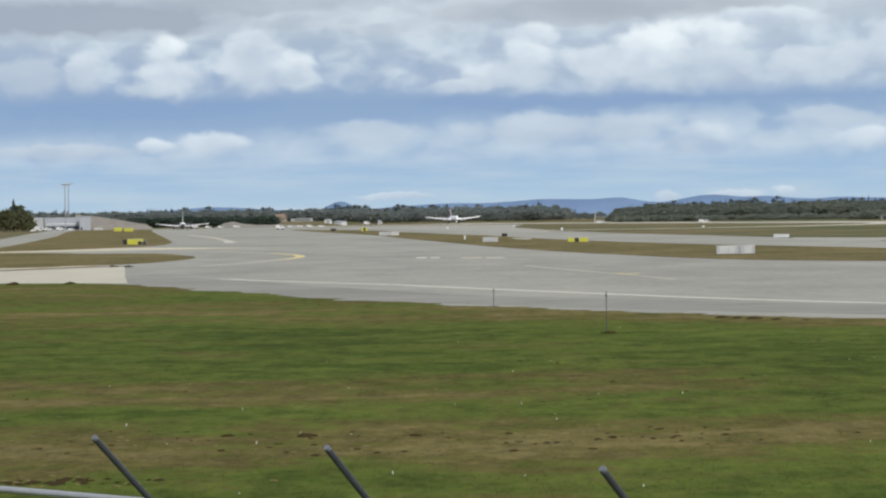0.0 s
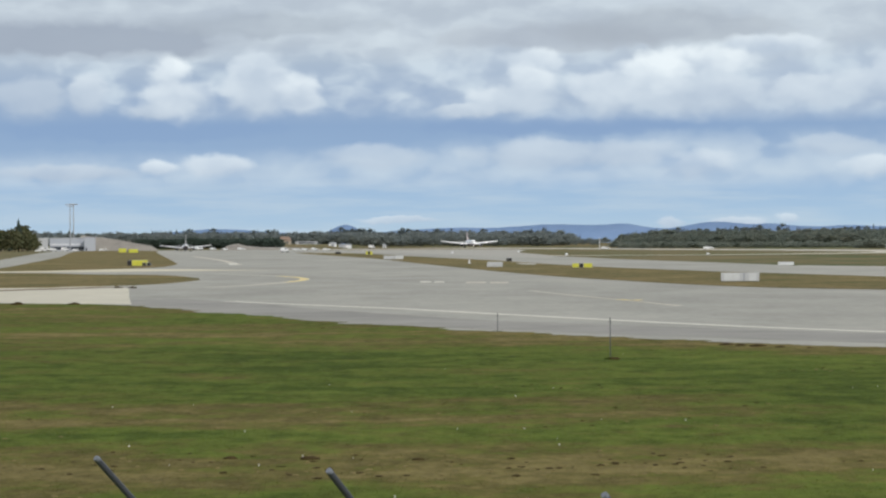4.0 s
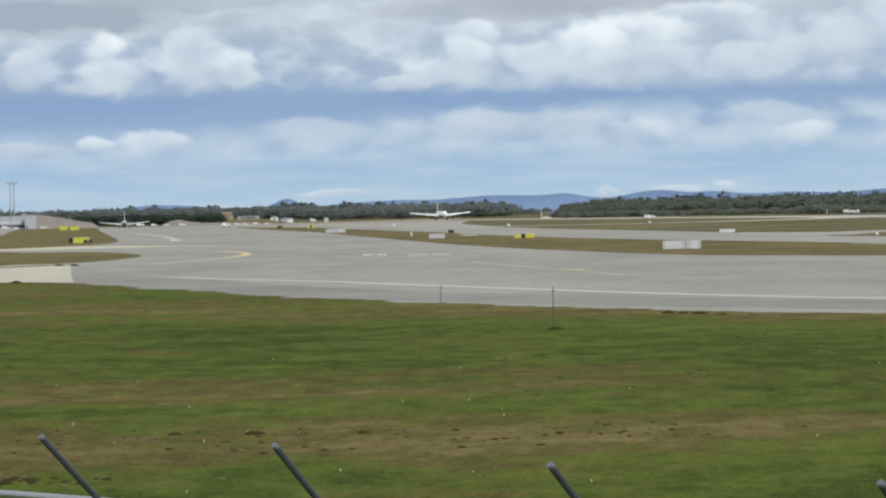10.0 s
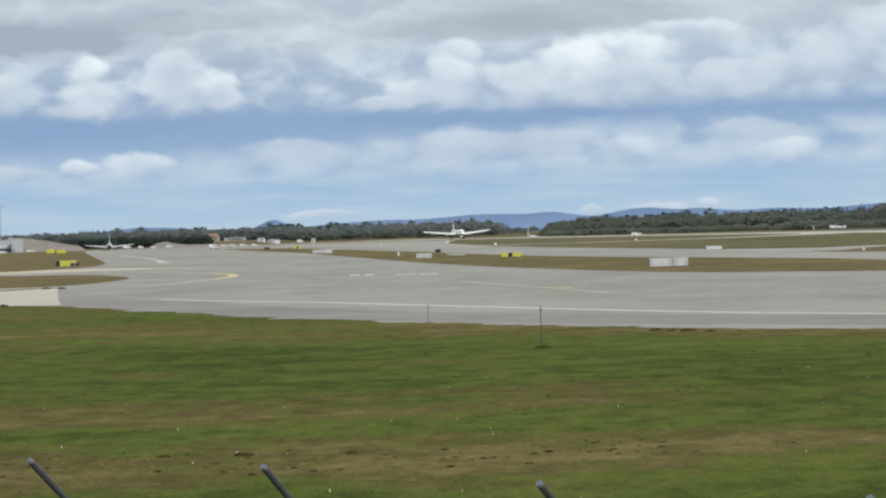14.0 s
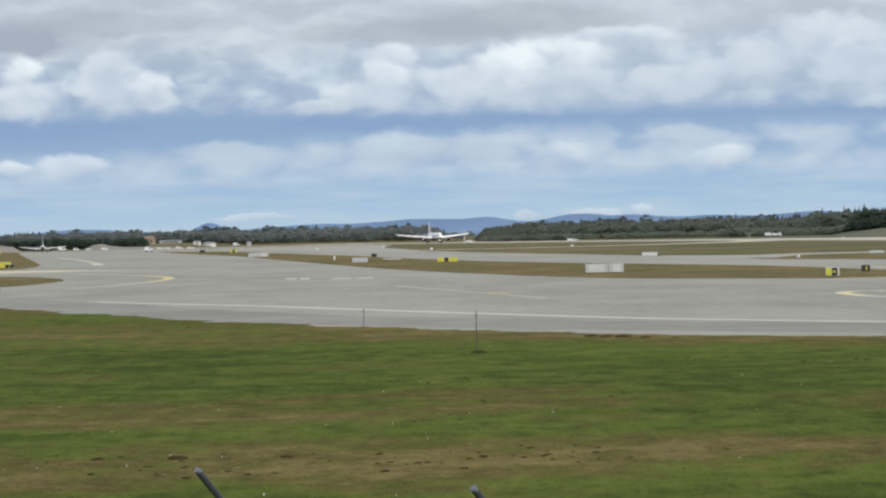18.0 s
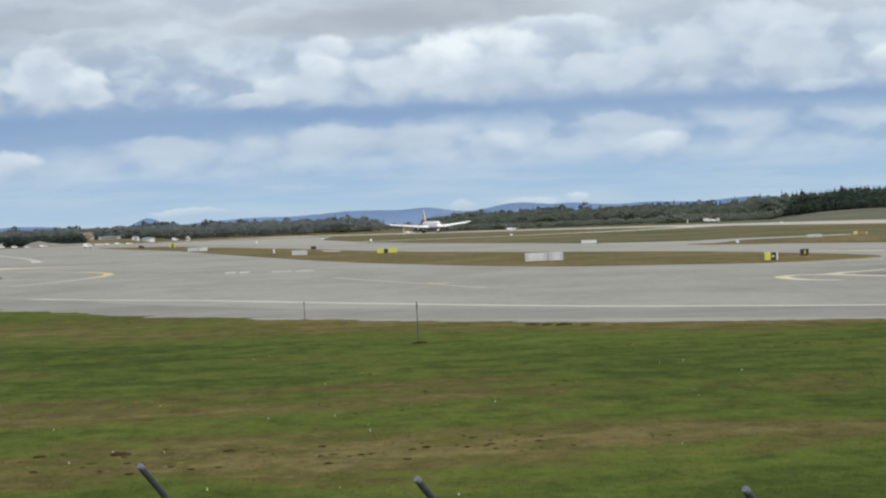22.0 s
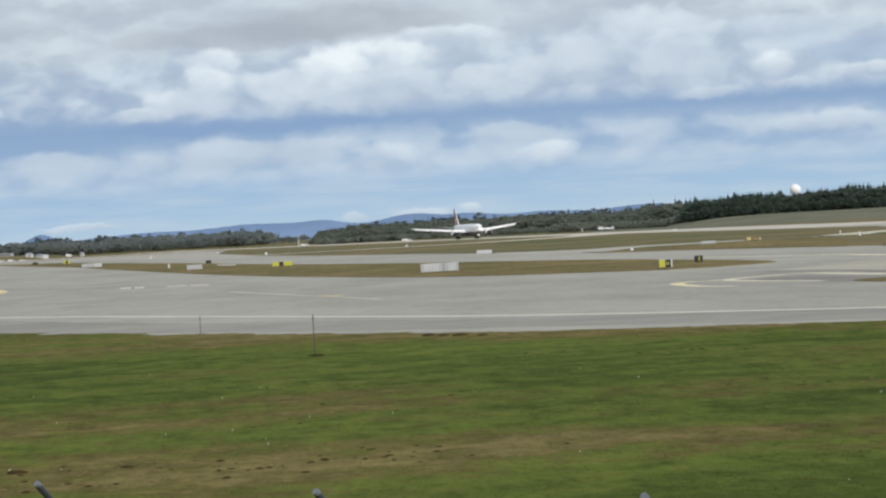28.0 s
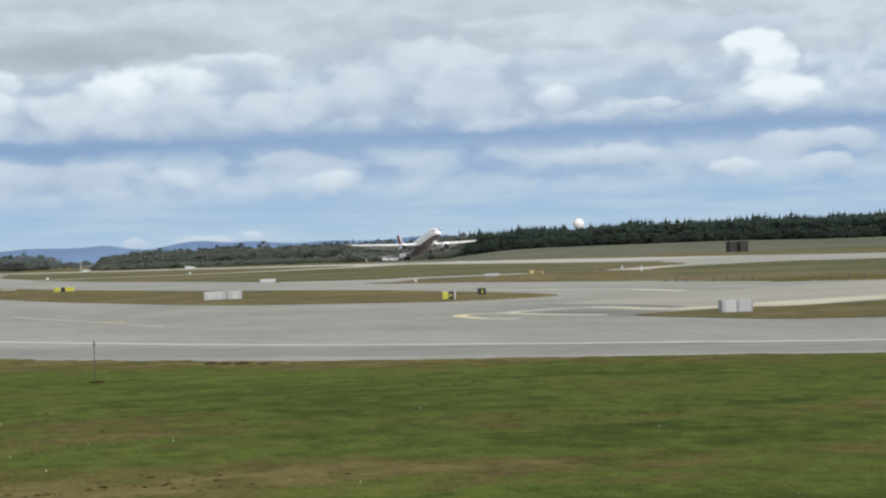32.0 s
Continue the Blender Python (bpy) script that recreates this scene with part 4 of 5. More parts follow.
def belt(rnd, az0, az1, r0, r1, count, h0, h1, kinds, breadth=1.0, uneven=1.0):
    out = []
    for k in range(count):
        az, r = rnd.uniform(az0, az1), rnd.uniform(r0, r1)
        x, y, _ = polar(az, r)
        swell = 1 + uneven * 0.16 * noise.noise((az * 1.3, r0 * 0.01, 5)) + uneven * 0.10 * noise.noise((az * 6, r0 * 0.01, 9))
        out.append((x, y, rnd.uniform(h0, h1) * swell, rnd.choice(kinds), rnd.random() * 6.28, breadth * rnd.uniform(0.8, 1.25)))
    return out


def clear(spots):
    """No tall tree right before the radar dome."""
    return [s for s in spots if not (abs(math.degrees(math.atan2(s[0], s[1])) - 13.16) < 0.22 and s[2] > 12.6)]


def stand(rnd, az0, az1, r0, r1, count, h0, h1, kinds, breadth, seed, least=0.05):
    """Taller trees that gather in groups along a wood's back, with gaps between the groups."""
    return [q for q in belt(rnd, az0, az1, r0, r1, count, h0, h1, kinds, breadth)
            if noise.noise((math.degrees(math.atan2(q[0], q[1])) * 2.1, seed, 0.5)) + 0.5 * noise.noise((math.degrees(math.atan2(q[0], q[1])) * 7.0, seed, 2.5)) > least]


def tapered(spots):
    """The mixed wood begins low at its western end and ends taller."""
    for x, y, h, *rest in spots:
        az = math.degrees(math.atan2(x, y))
        yield (x, y, h * (0.62 + 0.38 * step(3.3, 4.4, az) + 0.42 * step(9.8, 10.5, az)), *rest)


rnd = random.Random(5)
# the far woods' haze lies in their leaf colours
wood("far_wood_west", belt(rnd, -10.5, 2.5, 3150, 3350, 900, 7.5, 12.8, LEAFY, 2.3) + belt(rnd, -10.5, 2.4, 3300, 3500, 420, 11.5, 15.2, LEAFY, 1.8) + belt(rnd, 2.4, 3.3, 3150, 3400, 50, 4, 7, LEAFY, 1.8), "distant mixed wood, grey-green with painted haze", HAZY_MIXED)
wood("far_spruces_west", stand(rnd, -10.5, 2.45, 3400, 3600, 420, 14.0, 20.0, BLUNT + LEAFY[:1], 1.5, 31.0) + belt(rnd, -10.5, 3.0, 3400, 3600, 60, 11, 16, SPRUCES, 1.25), "darker spruces standing above the distant wood", HAZY_SPRUCE)
wood("wood_middle", tapered(belt(rnd, 3.35, 11.0, 2320, 2480, 820, 3.5, 9.4, LEAFY, 2.4) + belt(rnd, 3.4, 11.0, 2450, 2600, 420, 8.0, 11.0, LEAFY, 1.8)), "birch and willow wood beyond the runway, olive with painted haze", HAZY_OLIVE)
wood("willow_scrub", belt(rnd, 3.5, 8.4, 2130, 2220, 330, 2.5, 5.0, LEAFY, 2.6) + belt(rnd, 8.2, 11.3, 1850, 1960, 330, 3.0, 6.2, LEAFY, 2.3), "low willow scrub beyond the runway, paled by painted haze", HAZY_SCRUB)
wood("wood_middle_spruces", tapered(stand(rnd, 3.5, 11.0, 2540, 2700, 240, 10.5, 14.5, BLUNT + LEAFY[:1], 1.5, 44.0, 0.05) + belt(rnd, 3.6, 11.0, 2540, 2700, 45, 12, 16.0, SPRUCES + LEAFY[:1], 1.25)), "dark spruces along the back of the mixed wood", HAZY_SPRUCE)
def graded(spots):
    """The spruce wood grows taller to the east."""
    for x, y, h, *rest in spots:
        az = math.degrees(math.atan2(x, y))
        yield (x, y, h * (1.02 - 0.04 * step(10.9, 12.5, az) + 0.03 * step(13.0, 14.5, az) + 0.13 * step(15.0, 18.8, az)), *rest)


wood("spruce_wood_east", clear(graded(belt(rnd, 10.95, 23, 1790, 1860, 1300, 5.0, 12.0, SPRUCES[:2] + LEAFY, 2.0, 0.4) + belt(rnd, 10.95, 23, 1840, 1930, 1100, 12.4, 15.0, BLUNT + SPRUCES[:1], 1.7, 0.3)
     + stand(rnd, 11.0, 23, 1900, 1990, 320, 15.2, 17.4, BLUNT + SPRUCES[:1], 1.55, 57.0, -0.2))), "dense dark green spruce wood on the rise", SPRUCE)
wood("spruce_edge_east", belt(rnd, 11.0, 23, 1765, 1800, 420, 4, 7.5, SPRUCES[:1] + LEAFY, 1.8), "young spruces and birches at the wood's edge", SPRUCE)


def tree_thing(name, x, y, h, data, material, label, turn=0.0, breadth=1.0):
    v, f = data
    root = thing(name, (x, y, height(x, y) - 0.1), label, "tree", turn=turn)
    n_trunk = 5 if name == "spruce_tree" else 25
    for nm, used, mat_ in (("trunk", f[:n_trunk], BARK), ("crown", f[n_trunk:], material)):
        ids = sorted({i for face in used for i in face})
        where = {i: k for k, i in enumerate(ids)}
        me = bpy.data.meshes.new(nm)
        me.from_pydata([(v[i][0] * h * breadth, v[i][1] * h * breadth, v[i][2] * h) for i in ids], [], [tuple(where[i] for i in face) for face in used])
        me.materials.append(mat_)
        ob = new(nm, me)
        ob.parent = root
    return root


DENSE = [leafy_data(rnd, 1.0, c) for c in (150, 170, 160)]
DENSE_SPRUCES = [spruce_data(rnd, 1.0, t) for t in (17, 19)]
for k in range(30):
    az, r, conifer = -9.85 + 0.052 * k + rnd.uniform(-0.02, 0.02), rnd.uniform(2150, 2300), k % 4 == 3
    tall = 25.5 if k == 23 else rnd.uniform(14.5, 17.5) - (2 if k > 26 else 0) + (2.5 if k in (24, 25) else 0)
    data = rnd.choice(DENSE_SPRUCES if conifer else DENSE)
    tree_thing("spruce_tree" if conifer else "broadleaf_tree", *polar(az, r)[:2], tall, data, SPRUCE if conifer else AUTUMN,
               "tall dark spruce beside the apron road" if conifer else "dull green broadleaf tree beside the apron road", rnd.random() * 90, 1.9 if conifer else 1.25)


# ---- aircraft ----
def loft(sections, n=20, bm=None):
    """A skin through rings: (y, half-width, half-height, z) along the y axis."""
    bm = bm or bmesh.new()
    rings = [[bm.verts.new((w * math.cos(i * math.tau / n), y, z + h * math.sin(i * math.tau / n))) for i in range(n)] for y, w, h, z in sections]
    for a, b in zip(rings, rings[1:]):
        for i in range(n):
            bm.faces.new((a[i], a[(i + 1) % n], b[(i + 1) % n], b[i]))
    bm.faces.new(rings[0])
    bm.faces.new(rings[-1][::-1])
    bmesh.ops.recalc_face_normals(bm, faces=bm.faces)
    return bm


def foil(stations, upright=False):
    """A wing: stations (span, lead, chord, rise, thickness) from root to tip; span runs along x, or z if upright."""
    bm = bmesh.new()
    shape = ((0.0, 0.0), (0.08, 0.42), (0.35, 0.6), (0.7, 0.32), (1.0, 0.03), (0.7, -0.12), (0.35, -0.38), (0.08, -0.3))
    rings = []
    for span, lead, chord, rise, thick in stations:
        ring = []
        for u, w in shape:
            y, t = lead - u * chord, w * thick
            ring.append(bm.verts.new((t, y, span) if upright else (span, y, rise + t)))
        rings.append(ring)
    for a, b in zip(rings, rings[1:]):
        for i in range(8):
            bm.faces.new((a[i], a[(i + 1) % 8], b[(i + 1) % 8], b[i]))
    bm.faces.new(rings[0])
    bm.faces.new(rings[-1])
    bmesh.ops.recalc_face_normals(bm, faces=bm.faces)
    return bm


def panel(corners, thick):
    """A flat four-cornered panel with some thickness."""
    bm = bmesh.new()
    q = [Vector(p) for p in corners]
    n = (q[1] - q[0]).cross(q[3] - q[0]).normalized() * thick / 2
    up, low = [bm.verts.new(p + n) for p in q], [bm.verts.new(p - n) for p in q]
    bm.faces.new(up)
    bm.faces.new(low[::-1])
    for i in range(4):
        bm.faces.new((up[i - 1], up[i], low[i], low[i - 1]))
    bmesh.ops.recalc_face_normals(bm, faces=bm.faces)
    return bm


def wheel(parent, x, y, r, w):
    tyre = part("wheel", loft([(-w / 2, r * 0.8, r * 0.8, 0), (-w / 2 * 0.8, r * 0.97, r * 0.97, 0), (w / 2 * 0.8, r * 0.97, r * 0.97, 0), (w / 2, r * 0.8, r * 0.8, 0)], 14), RUBBER, parent, "black rubber tyre")
    tyre.matrix_basis = pose(x, y, r, 0, 0, 90)
    return tyre


def airliner(name, k, fat, fin_material, fin_low, fin_edge, engine_top, label, lights, fin_tall=1.0):
    """A twin-jet facing +y; the origin is on the ground between the main wheels. k scales a 63.7 m long type; fat widens the body."""
    root = thing(name, (0, 0, 0), label, "airliner")
    R, Z = 2.82 * fat, 5.15
    wings = {}

    def put(nm, bm, mat_, lab="", smooth=True, parent=root):
        bmesh.ops.scale(bm, verts=bm.verts, vec=(k, k, k))
        return part(nm, bm, mat_, parent, lab, smooth)

    nose = [(32.0, 0.15, 0.15, Z - 0.75), (31.6, 0.75, 0.72, Z - 0.7), (30.7, 1.35, 1.35, Z - 0.5), (29.2, 2.0, 2.05, Z - 0.28), (27.2, 2.55, 2.6, Z - 0.08), (24.8, 2.82, 2.82, Z)]
    tail = [(-12, 2.82, 2.82, Z), (-18, 2.5, 2.45, Z + 0.35), (-23, 1.8, 1.75, Z + 0.95), (-28, 0.95, 0.95, Z + 1.55), (-31.2, 0.35, 0.4, Z + 1.95)]
    body = loft([(y, w * fat, h * fat, z) for y, w, h, z in nose + [(10, 2.82, 2.82, Z), (0, 2.82, 2.82, Z)] + tail], 24)
    # downward faces take the belly grey with its painted shade
    for f in body.faces:
        f.material_index = 1 if f.normal.z < -0.55 else 0
    fus = put("fuselage", body, [SKIN, SHADED_BELLY], "white fuselage, grey underside with painted shade")
    put("belly_fairing", loft([(12.5, 1.3, 0.5, Z - R + 0.35), (9, 2.5, 1.25, Z - R + 0.75), (2, 2.8, 1.45, Z - R + 0.8), (-5, 2.6, 1.3, Z - R + 0.8), (-9.5, 1.2, 0.5, Z - R + 0.4)], 16), SHADED_BELLY, "grey belly fairing with painted shade")
    for s in (-1, 1):
        for j in range(3):
            a = radians(18 + 27 * j)
            put("cockpit_window", block(s * 1.72 * fat * math.sin(a), 29.75 + 0.55 * math.cos(a) - 0.25 * j, Z + 1.0, 0.7, 0.3, 0.42, 0.05), COCKPIT, "dark cockpit window", False, fus)
    for s in (-1, 1):
        skin = foil([(s * 2.2, 11.0, 11.5, 4.0, 1.75), (s * 9.4, 5.9, 7.6, 4.7, 1.4), (s * 20, -0.7, 4.6, 5.75, 1.05), (s * 28.8, -6.2, 2.5, 6.85, 0.7)])
        # shade under the wing is painted on its downward faces
        for f in skin.faces:
            f.material_index = 1 if f.normal.z < -0.2 else 0
        w = wings[s] = put("wing", skin, [WING, WING_SHADE], "white swept wing, underside greyed as painted shade")
        put("winglet", foil([(s * 28.8, -6.2, 2.5, 6.85, 0.3), (s * 29.5, -7.0, 1.8, 7.2, 0.18), (s * 29.9, -7.8, 1.0, 7.55, 0.1)]), WING, "", True, w)
        put("flap_fairing", loft([(2.6, 0.1, 0.1, 4.2), (0.5, 0.32, 0.42, 4.05), (-3.2, 0.1, 0.12, 4.1)], 8), WING, "", True, w).matrix_basis = Matrix.Translation((s * 7.2 * k, 0, 0))
        put("flap_fairing", loft([(0.2, 0.1, 0.1, 5.35), (-1.8, 0.28, 0.36, 5.2), (-5.0, 0.08, 0.1, 5.25)], 8), WING, "", True, w).matrix_basis = Matrix.Translation((s * 15 * k, 0, 0))
        for x0, x1, y0, y1, z0, z1, drop in ((3.0, 8.8, -0.7, -1.6, 4.05, 4.6, 0.7), (9.9, 19.6, -1.9, -5.1, 4.75, 5.65, 0.5)):
            put("flap", panel([(s * x0, y0 + 0.4, z0), (s * x1, y1 + 0.4, z1), (s * x1, y1 - 1.3, z1 - drop * 0.8), (s * x0, y0 - 1.9, z0 - drop)], 0.16), WING_SHADE, "lowered flap, greyed as painted shade", False, w)
        for x0, x1, y0, y1, z0, z1 in ((3.2, 8.6, 10.4, 6.5, 4.05, 4.6), (10.2, 19.8, 5.5, -0.5, 4.75, 5.7), (20.2, 28.2, -0.8, -5.8, 5.75, 6.75)):
            put("slat", panel([(s * x0, y0 + 0.55, z0 - 0.42), (s * x1, y1 + 0.45, z1 - 0.36), (s * x1, y1 - 0.25, z1 + 0.22), (s * x0, y0 - 0.3, z0 + 0.3)], 0.08), WING, "extended slat", False, w)
        put("pylon", block(s * 9.37, 7.6, 4.0, 0.5, 6.2, 1.5, 0.15), WING, "", True, w)
        nacelle = loft([(11.6, 1.42, 1.42, 2.65), (10.6, 1.58, 1.58, 2.65), (8.2, 1.58, 1.58, 2.65), (5.6, 1.1, 1.1, 2.7), (4.4, 0.55, 0.55, 2.75)], 20)
        # downward faces go dark to stand for the nacelle's own shade
        for f in nacelle.faces:
            f.material_index = 1 if f.normal.z < -0.15 else 0
        eng = put("engine", nacelle, [engine_top, DARK_STEEL], "engine nacelle, shade painted underneath")
        eng.matrix_basis = Matrix.Translation((s * 9.37 * k, 0, 0))
        put("intake_lip", loft([(11.5, 1.30, 1.30, 2.65), (11.68, 1.42, 1.42, 2.65), (11.3, 1.52, 1.52, 2.65)], 20), BARE, "bare metal intake lip", True, eng)
        put("fan", loft([(11.70, 1.36, 1.36, 2.65), (11.74, 0.7, 0.7, 2.65), (11.9, 0.1, 0.1, 2.65)], 16), FAN, "dark engine fan", True, eng)
        put("tailplane", foil([(s * 0.6, -23.2, 5.6, Z + 1.15, 0.55), (s * 9.7, -29.2, 2.1, Z + 2.1, 0.2)]), WING_SHADE, "tailplane, greyed as painted shade")
        leg = put("main_gear", tube([(s * 5.34, 0, 4.0), (s * 5.34, 0, 0.75)], [0.42, 0.34], 10), DARK_STEEL, "dark main landing gear leg")
        put("gear_door", block(s * 5.75, 0.1, 2.6, 0.1, 1.7, 1.9, 0.03), SKIN, "", False, leg)
        put("bogie", tube([(s * 5.34, 1.0, 0.72), (s * 5.34, -1.0, 0.72)], 0.24, 8), DARK_STEEL, "", True, leg)
        for dx in (-0.7, 0.7):
            for dy in (-0.99, 0.99):
                wheel(leg, (s * 5.34 + dx) * k, dy * k, 0.70 * k, 0.5 * k)
    def tip(z):
        return Z + 2.0 + (z - 2.0) * fin_tall

    fin = put("fin", foil([(tip(2.0), -17.6, 11.0, 0, 0.8), (tip(3.6), -20.2, 8.6, 0, 0.62), (tip(6.4), -22.8, 6.7, 0, 0.5)], True), fin_low, "tail fin, lower part")
    put("fin_top", foil([(tip(6.4), -22.8, 6.7, 0, 0.6), (tip(11.2), -27.2, 3.9, 0, 0.35), (tip(11.5), -27.9, 3.0, 0, 0.2)], True), fin_material, "tail fin, upper part", True, fin)
    put("fin_edge", foil([(tip(2.6), -18.3, 1.7, 0, 1.0), (tip(6.4), -22.6, 1.2, 0, 0.7), (tip(11.2), -27.05, 0.7, 0, 0.42)], True), fin_edge, "pale fin leading edge", True, fin)
    ng = put("nose_gear", tube([(0, 25.3, 2.9), (0, 25.4, 0.6)], [0.2, 0.16], 10), GREY, "grey nose landing gear")
    for dx in (-0.36, 0.36):
        wheel(ng, dx * k, 25.4 * k, 0.53 * k, 0.36 * k)
    for s in (-1, 1):
        put("gear_door", block(s * 0.62, 26.2, 2.0, 0.05, 1.8, 0.8, 0.02), SKIN, "", False, ng)
        if lights:
            lamp = put("landing_light", loft([(-0.05, 0.3, 0.3, 0), (0.12, 0.26, 0.26, 0)], 12), LAMP, "lit landing light", True, ng)
            lamp.matrix_basis = Matrix.Translation((s * 0.34 * k, 25.75 * k, 1.95 * k))
    return root, wings


big_jet, big_wings = airliner("wide_body_airliner", 1.0, 1.0, RED, ROSE, PALE_ROSE, SKIN, "white twin-engined wide-body airliner with a red fin", True)
small_jet, _ = airliner("narrow_body_airliner", 0.60, 1.2, SKIN, SKIN, SKIN, DARK_STEEL, "white twin-engined airliner taxiing away on the far taxiway", False, 1.32)


STEEL_CUT = plain("cut_steel", (0.20, 0.22, 0.25), 0.5, 0.3, vary=0.15, scale=6)


# ---- the fence outside which the viewer stands ----
def build_fence():
    ux, uy = 0.739, -0.674
    first = (-2.672 + 0.38, 21.6 + 0.41)
    root = thing("airfield_fence", (*first, 0), "galvanised steel airfield fence with slanted arms", "fence", turn=math.degrees(math.atan2(uy, ux)))
    # local x runs along the fence, local y to the airfield
    for i in range(-3, 8):
        x = 2.5 * i
        top = 2.13
        post = part("post", tube([(x, 0, -0.05), (x, 0, top)], 0.032, 10), STEEL, root)
        arm = part("arm", tube([(x, 0, top - 0.01), (x, -0.585, top + 0.535 + 0.03 * (i == 1))], 0.025, 10), STEEL, root, "slanted steel arm")
        part("end_cap", tube([(x, -0.58, top + 0.531 + 0.03 * (i == 1)), (x, -0.60, top + 0.549 + 0.03 * (i == 1))], [0.0255, 0.0235], 10), STEEL_CUT, arm, "paler cut end")
        part("clamp", tube([(x, 0, top - 0.06), (x, 0, top + 0.02)], 0.042, 10), STEEL_PALE, post, "pale clamp")
        if i < 7:
            part("rail", tube([(x, 0, top + 0.0), (x + 2.5, 0, top + 0.0)], 0.03, 10), STEEL_PALE, root, "pale top rail")
    return root


build_fence()

# two thin stakes in the grass by the taxiway
for x, y, h, lab in ((2.4, 137.0, 0.92, "thin rusty steel stake at the asphalt's edge"), (6.0, 104.6, 1.55, "thin steel stake in the grass")):
    root = thing("marker_stake", (x, y, 0), lab, "stake", "stakes in the grass")
    part("rod", tube([(0, 0, -0.05), (0, 0, h)], 0.0155, 8), DARK_STEEL, root)
    part("collar", tube([(0, 0, h * 0.86), (0, 0, h * 0.93)], 0.03, 8), DARK_STEEL, root)
    part("foot_plate", block(0, 0, 0.01, 0.09, 0.09, 0.03, 0.005), DARK_STEEL, root)


# ---- airfield signs ----
def sign(at, w, h, panels, label, turn=0.0, depth=0.18, leg=0.14, back=PALE_GREY, group="airfield signs"):
    """A sign cabinet on short legs; panels: (share of the width, material)."""
    root = thing("airfield_sign", (*at, 0), label, "sign", group, turn)
    part("case", block(0, 0.02, leg + (h - leg) / 2, w, depth, h - leg, 0.02), back, root, "sign case")
    x, total = -w / 2, sum(q for q, _ in panels)
    for share, mat_ in panels:
        pw = w * share / total
        part("panel", block(x + pw / 2, -depth / 2 + 0.005, leg + (h - leg) / 2, pw - 0.05, 0.04, h - leg - 0.07, 0.01), mat_, root)
        x += pw
    for s in [-0.46 + 0.92 * j / max(1, round(w / 1.4)) for j in range(max(1, round(w / 1.4)) + 1)]:
        part("leg", tube([(s * w, 0.02, -0.02), (s * w, 0.02, leg + 0.02)], 0.035, 8), GREY, root)
    return root


def dash_bars(parent, w, h, x, z, y, material, n=1):
    for j in range(n):
        part("character_bar", block(x + j * w * 1.5, y, z, w, 0.02, h, 0.0), material, parent)


sign((31.1, 300.7), 4.1, 1.05, [(0.4, PALE_GREY), (1.1, SIGN_BACK), (0.9, SIGN_BACK), (0.35, PALE_GREY), (0.35, GREY), (0.4, PALE_GREY), (1.0, SIGN_BACK), (0.35, PALE_GREY)], "long pale grey sign back on a grass island", 0)
sign((-14.8, 771), 5.4, 1.1, [(1.4, PALE_GREY), (0.15, GREY), (1.1, SIGN_BACK)], "pale sign back on the far grass island")
sign((8.4, 504), 2.8, 1.0, [(1, PALE_GREY), (1, PALE_GREY)], "pale grey sign back beside the taxiway")
sign((60.2, 503), 2.8, 0.75, [(1, SIGN_BACK), (1.2, SIGN_BACK)], "low white sign back beside the far taxiway")
# the dark strip at the left stands in for the box's shaded side
sign((47.5, 162.8), 2.0, 0.84, [(0.12, DARK_STEEL), (0.25, PALE_GREY), (1, SIGN_BACK), (0.12, GREY), (1.2, PALE_GREY), (0.1, GREY)], "squat pale sign box at the grass island's tip", 0, 0.5, 0.05)
sign((-63.4, 577), 4.2, 1.3, [(0.93, BLACK), (2.4, YELLOW), (0.8, YELLOW)], "yellow and black sign at the grass island", 0)
sign((-60.9, 571), 1.8, 0.85, [(1, BLACK), (0.12, YELLOW), (1, BLACK)], "low black sign panel beside the yellow sign", 0)
sign((-194.5, 1689), 4.6, 2.6, [(1, YELLOW), (1, YELLOW)], "yellow sign on the far grass island", 0)
sign((-181.7, 1630), 5.8, 2.2, [(0.15, BLACK), (1, YELLOW), (1, YELLOW)], "yellow sign low in the dry grass", 0)
sign((22.7, 476.5), 3.4, 0.9, [(1.2, YELLOW), (0.8, BLACK), (1.6, YELLOW)], "yellow sign with a black middle panel", 0)
y2 = sign((45.35, 245.2), 1.2, 0.88, [(1.0, YELLOW), (1.0, BLACK), (0.25, WHITE)], "small yellow and black sign at the junction", 0)
dash_bars(y2, 0.09, 0.22, 0.08, 0.5, -0.125, YELLOW, 2)
b1 = sign((52.3, 265.4), 0.8, 0.76, [(1, BLACK)], "small black sign with a pale mark", 0, back=BLACK)
dash_bars(b1, 0.12, 0.34, 0.03, 0.45, -0.125, YELLOW)
sign((14.2, 655), 1.3, 0.85, [(1, BLACK)], "small black sign on the grass", 0, back=BLACK)
sign((-31.5, 1130), 2.6, 1.5, [(1, YELLOW), (0.9, BLACK), (1, YELLOW)], "far yellow and black sign", 0)
sign((-47, 1210), 2.2, 1.1, [(1, BLACK)], "far dark sign in the grass", 0, back=BLACK)
sign((99.7, 462), 0.75, 0.74, [(1, TAN_SIGN)], "faded yellow sign beside the narrow road", 0)
sign((100.75, 462), 0.95, 0.66, [(1, ORANGE)], "faded brown sign beside the narrow road", 0, back=ORANGE)
sign((101.6, 462), 0.3, 0.6, [(1, TAN_SIGN)], "slim faded yellow sign beside the narrow road", 0)
sign((89.8, 447), 2.4, 0.62, [(1, PALE_GREY), (1, PALE_GREY)], "low pale grey sign back in the grass", 0)


# white marker posts and edge lights
def marker(at, h, w, label, group="white marker posts", material=WHITE):
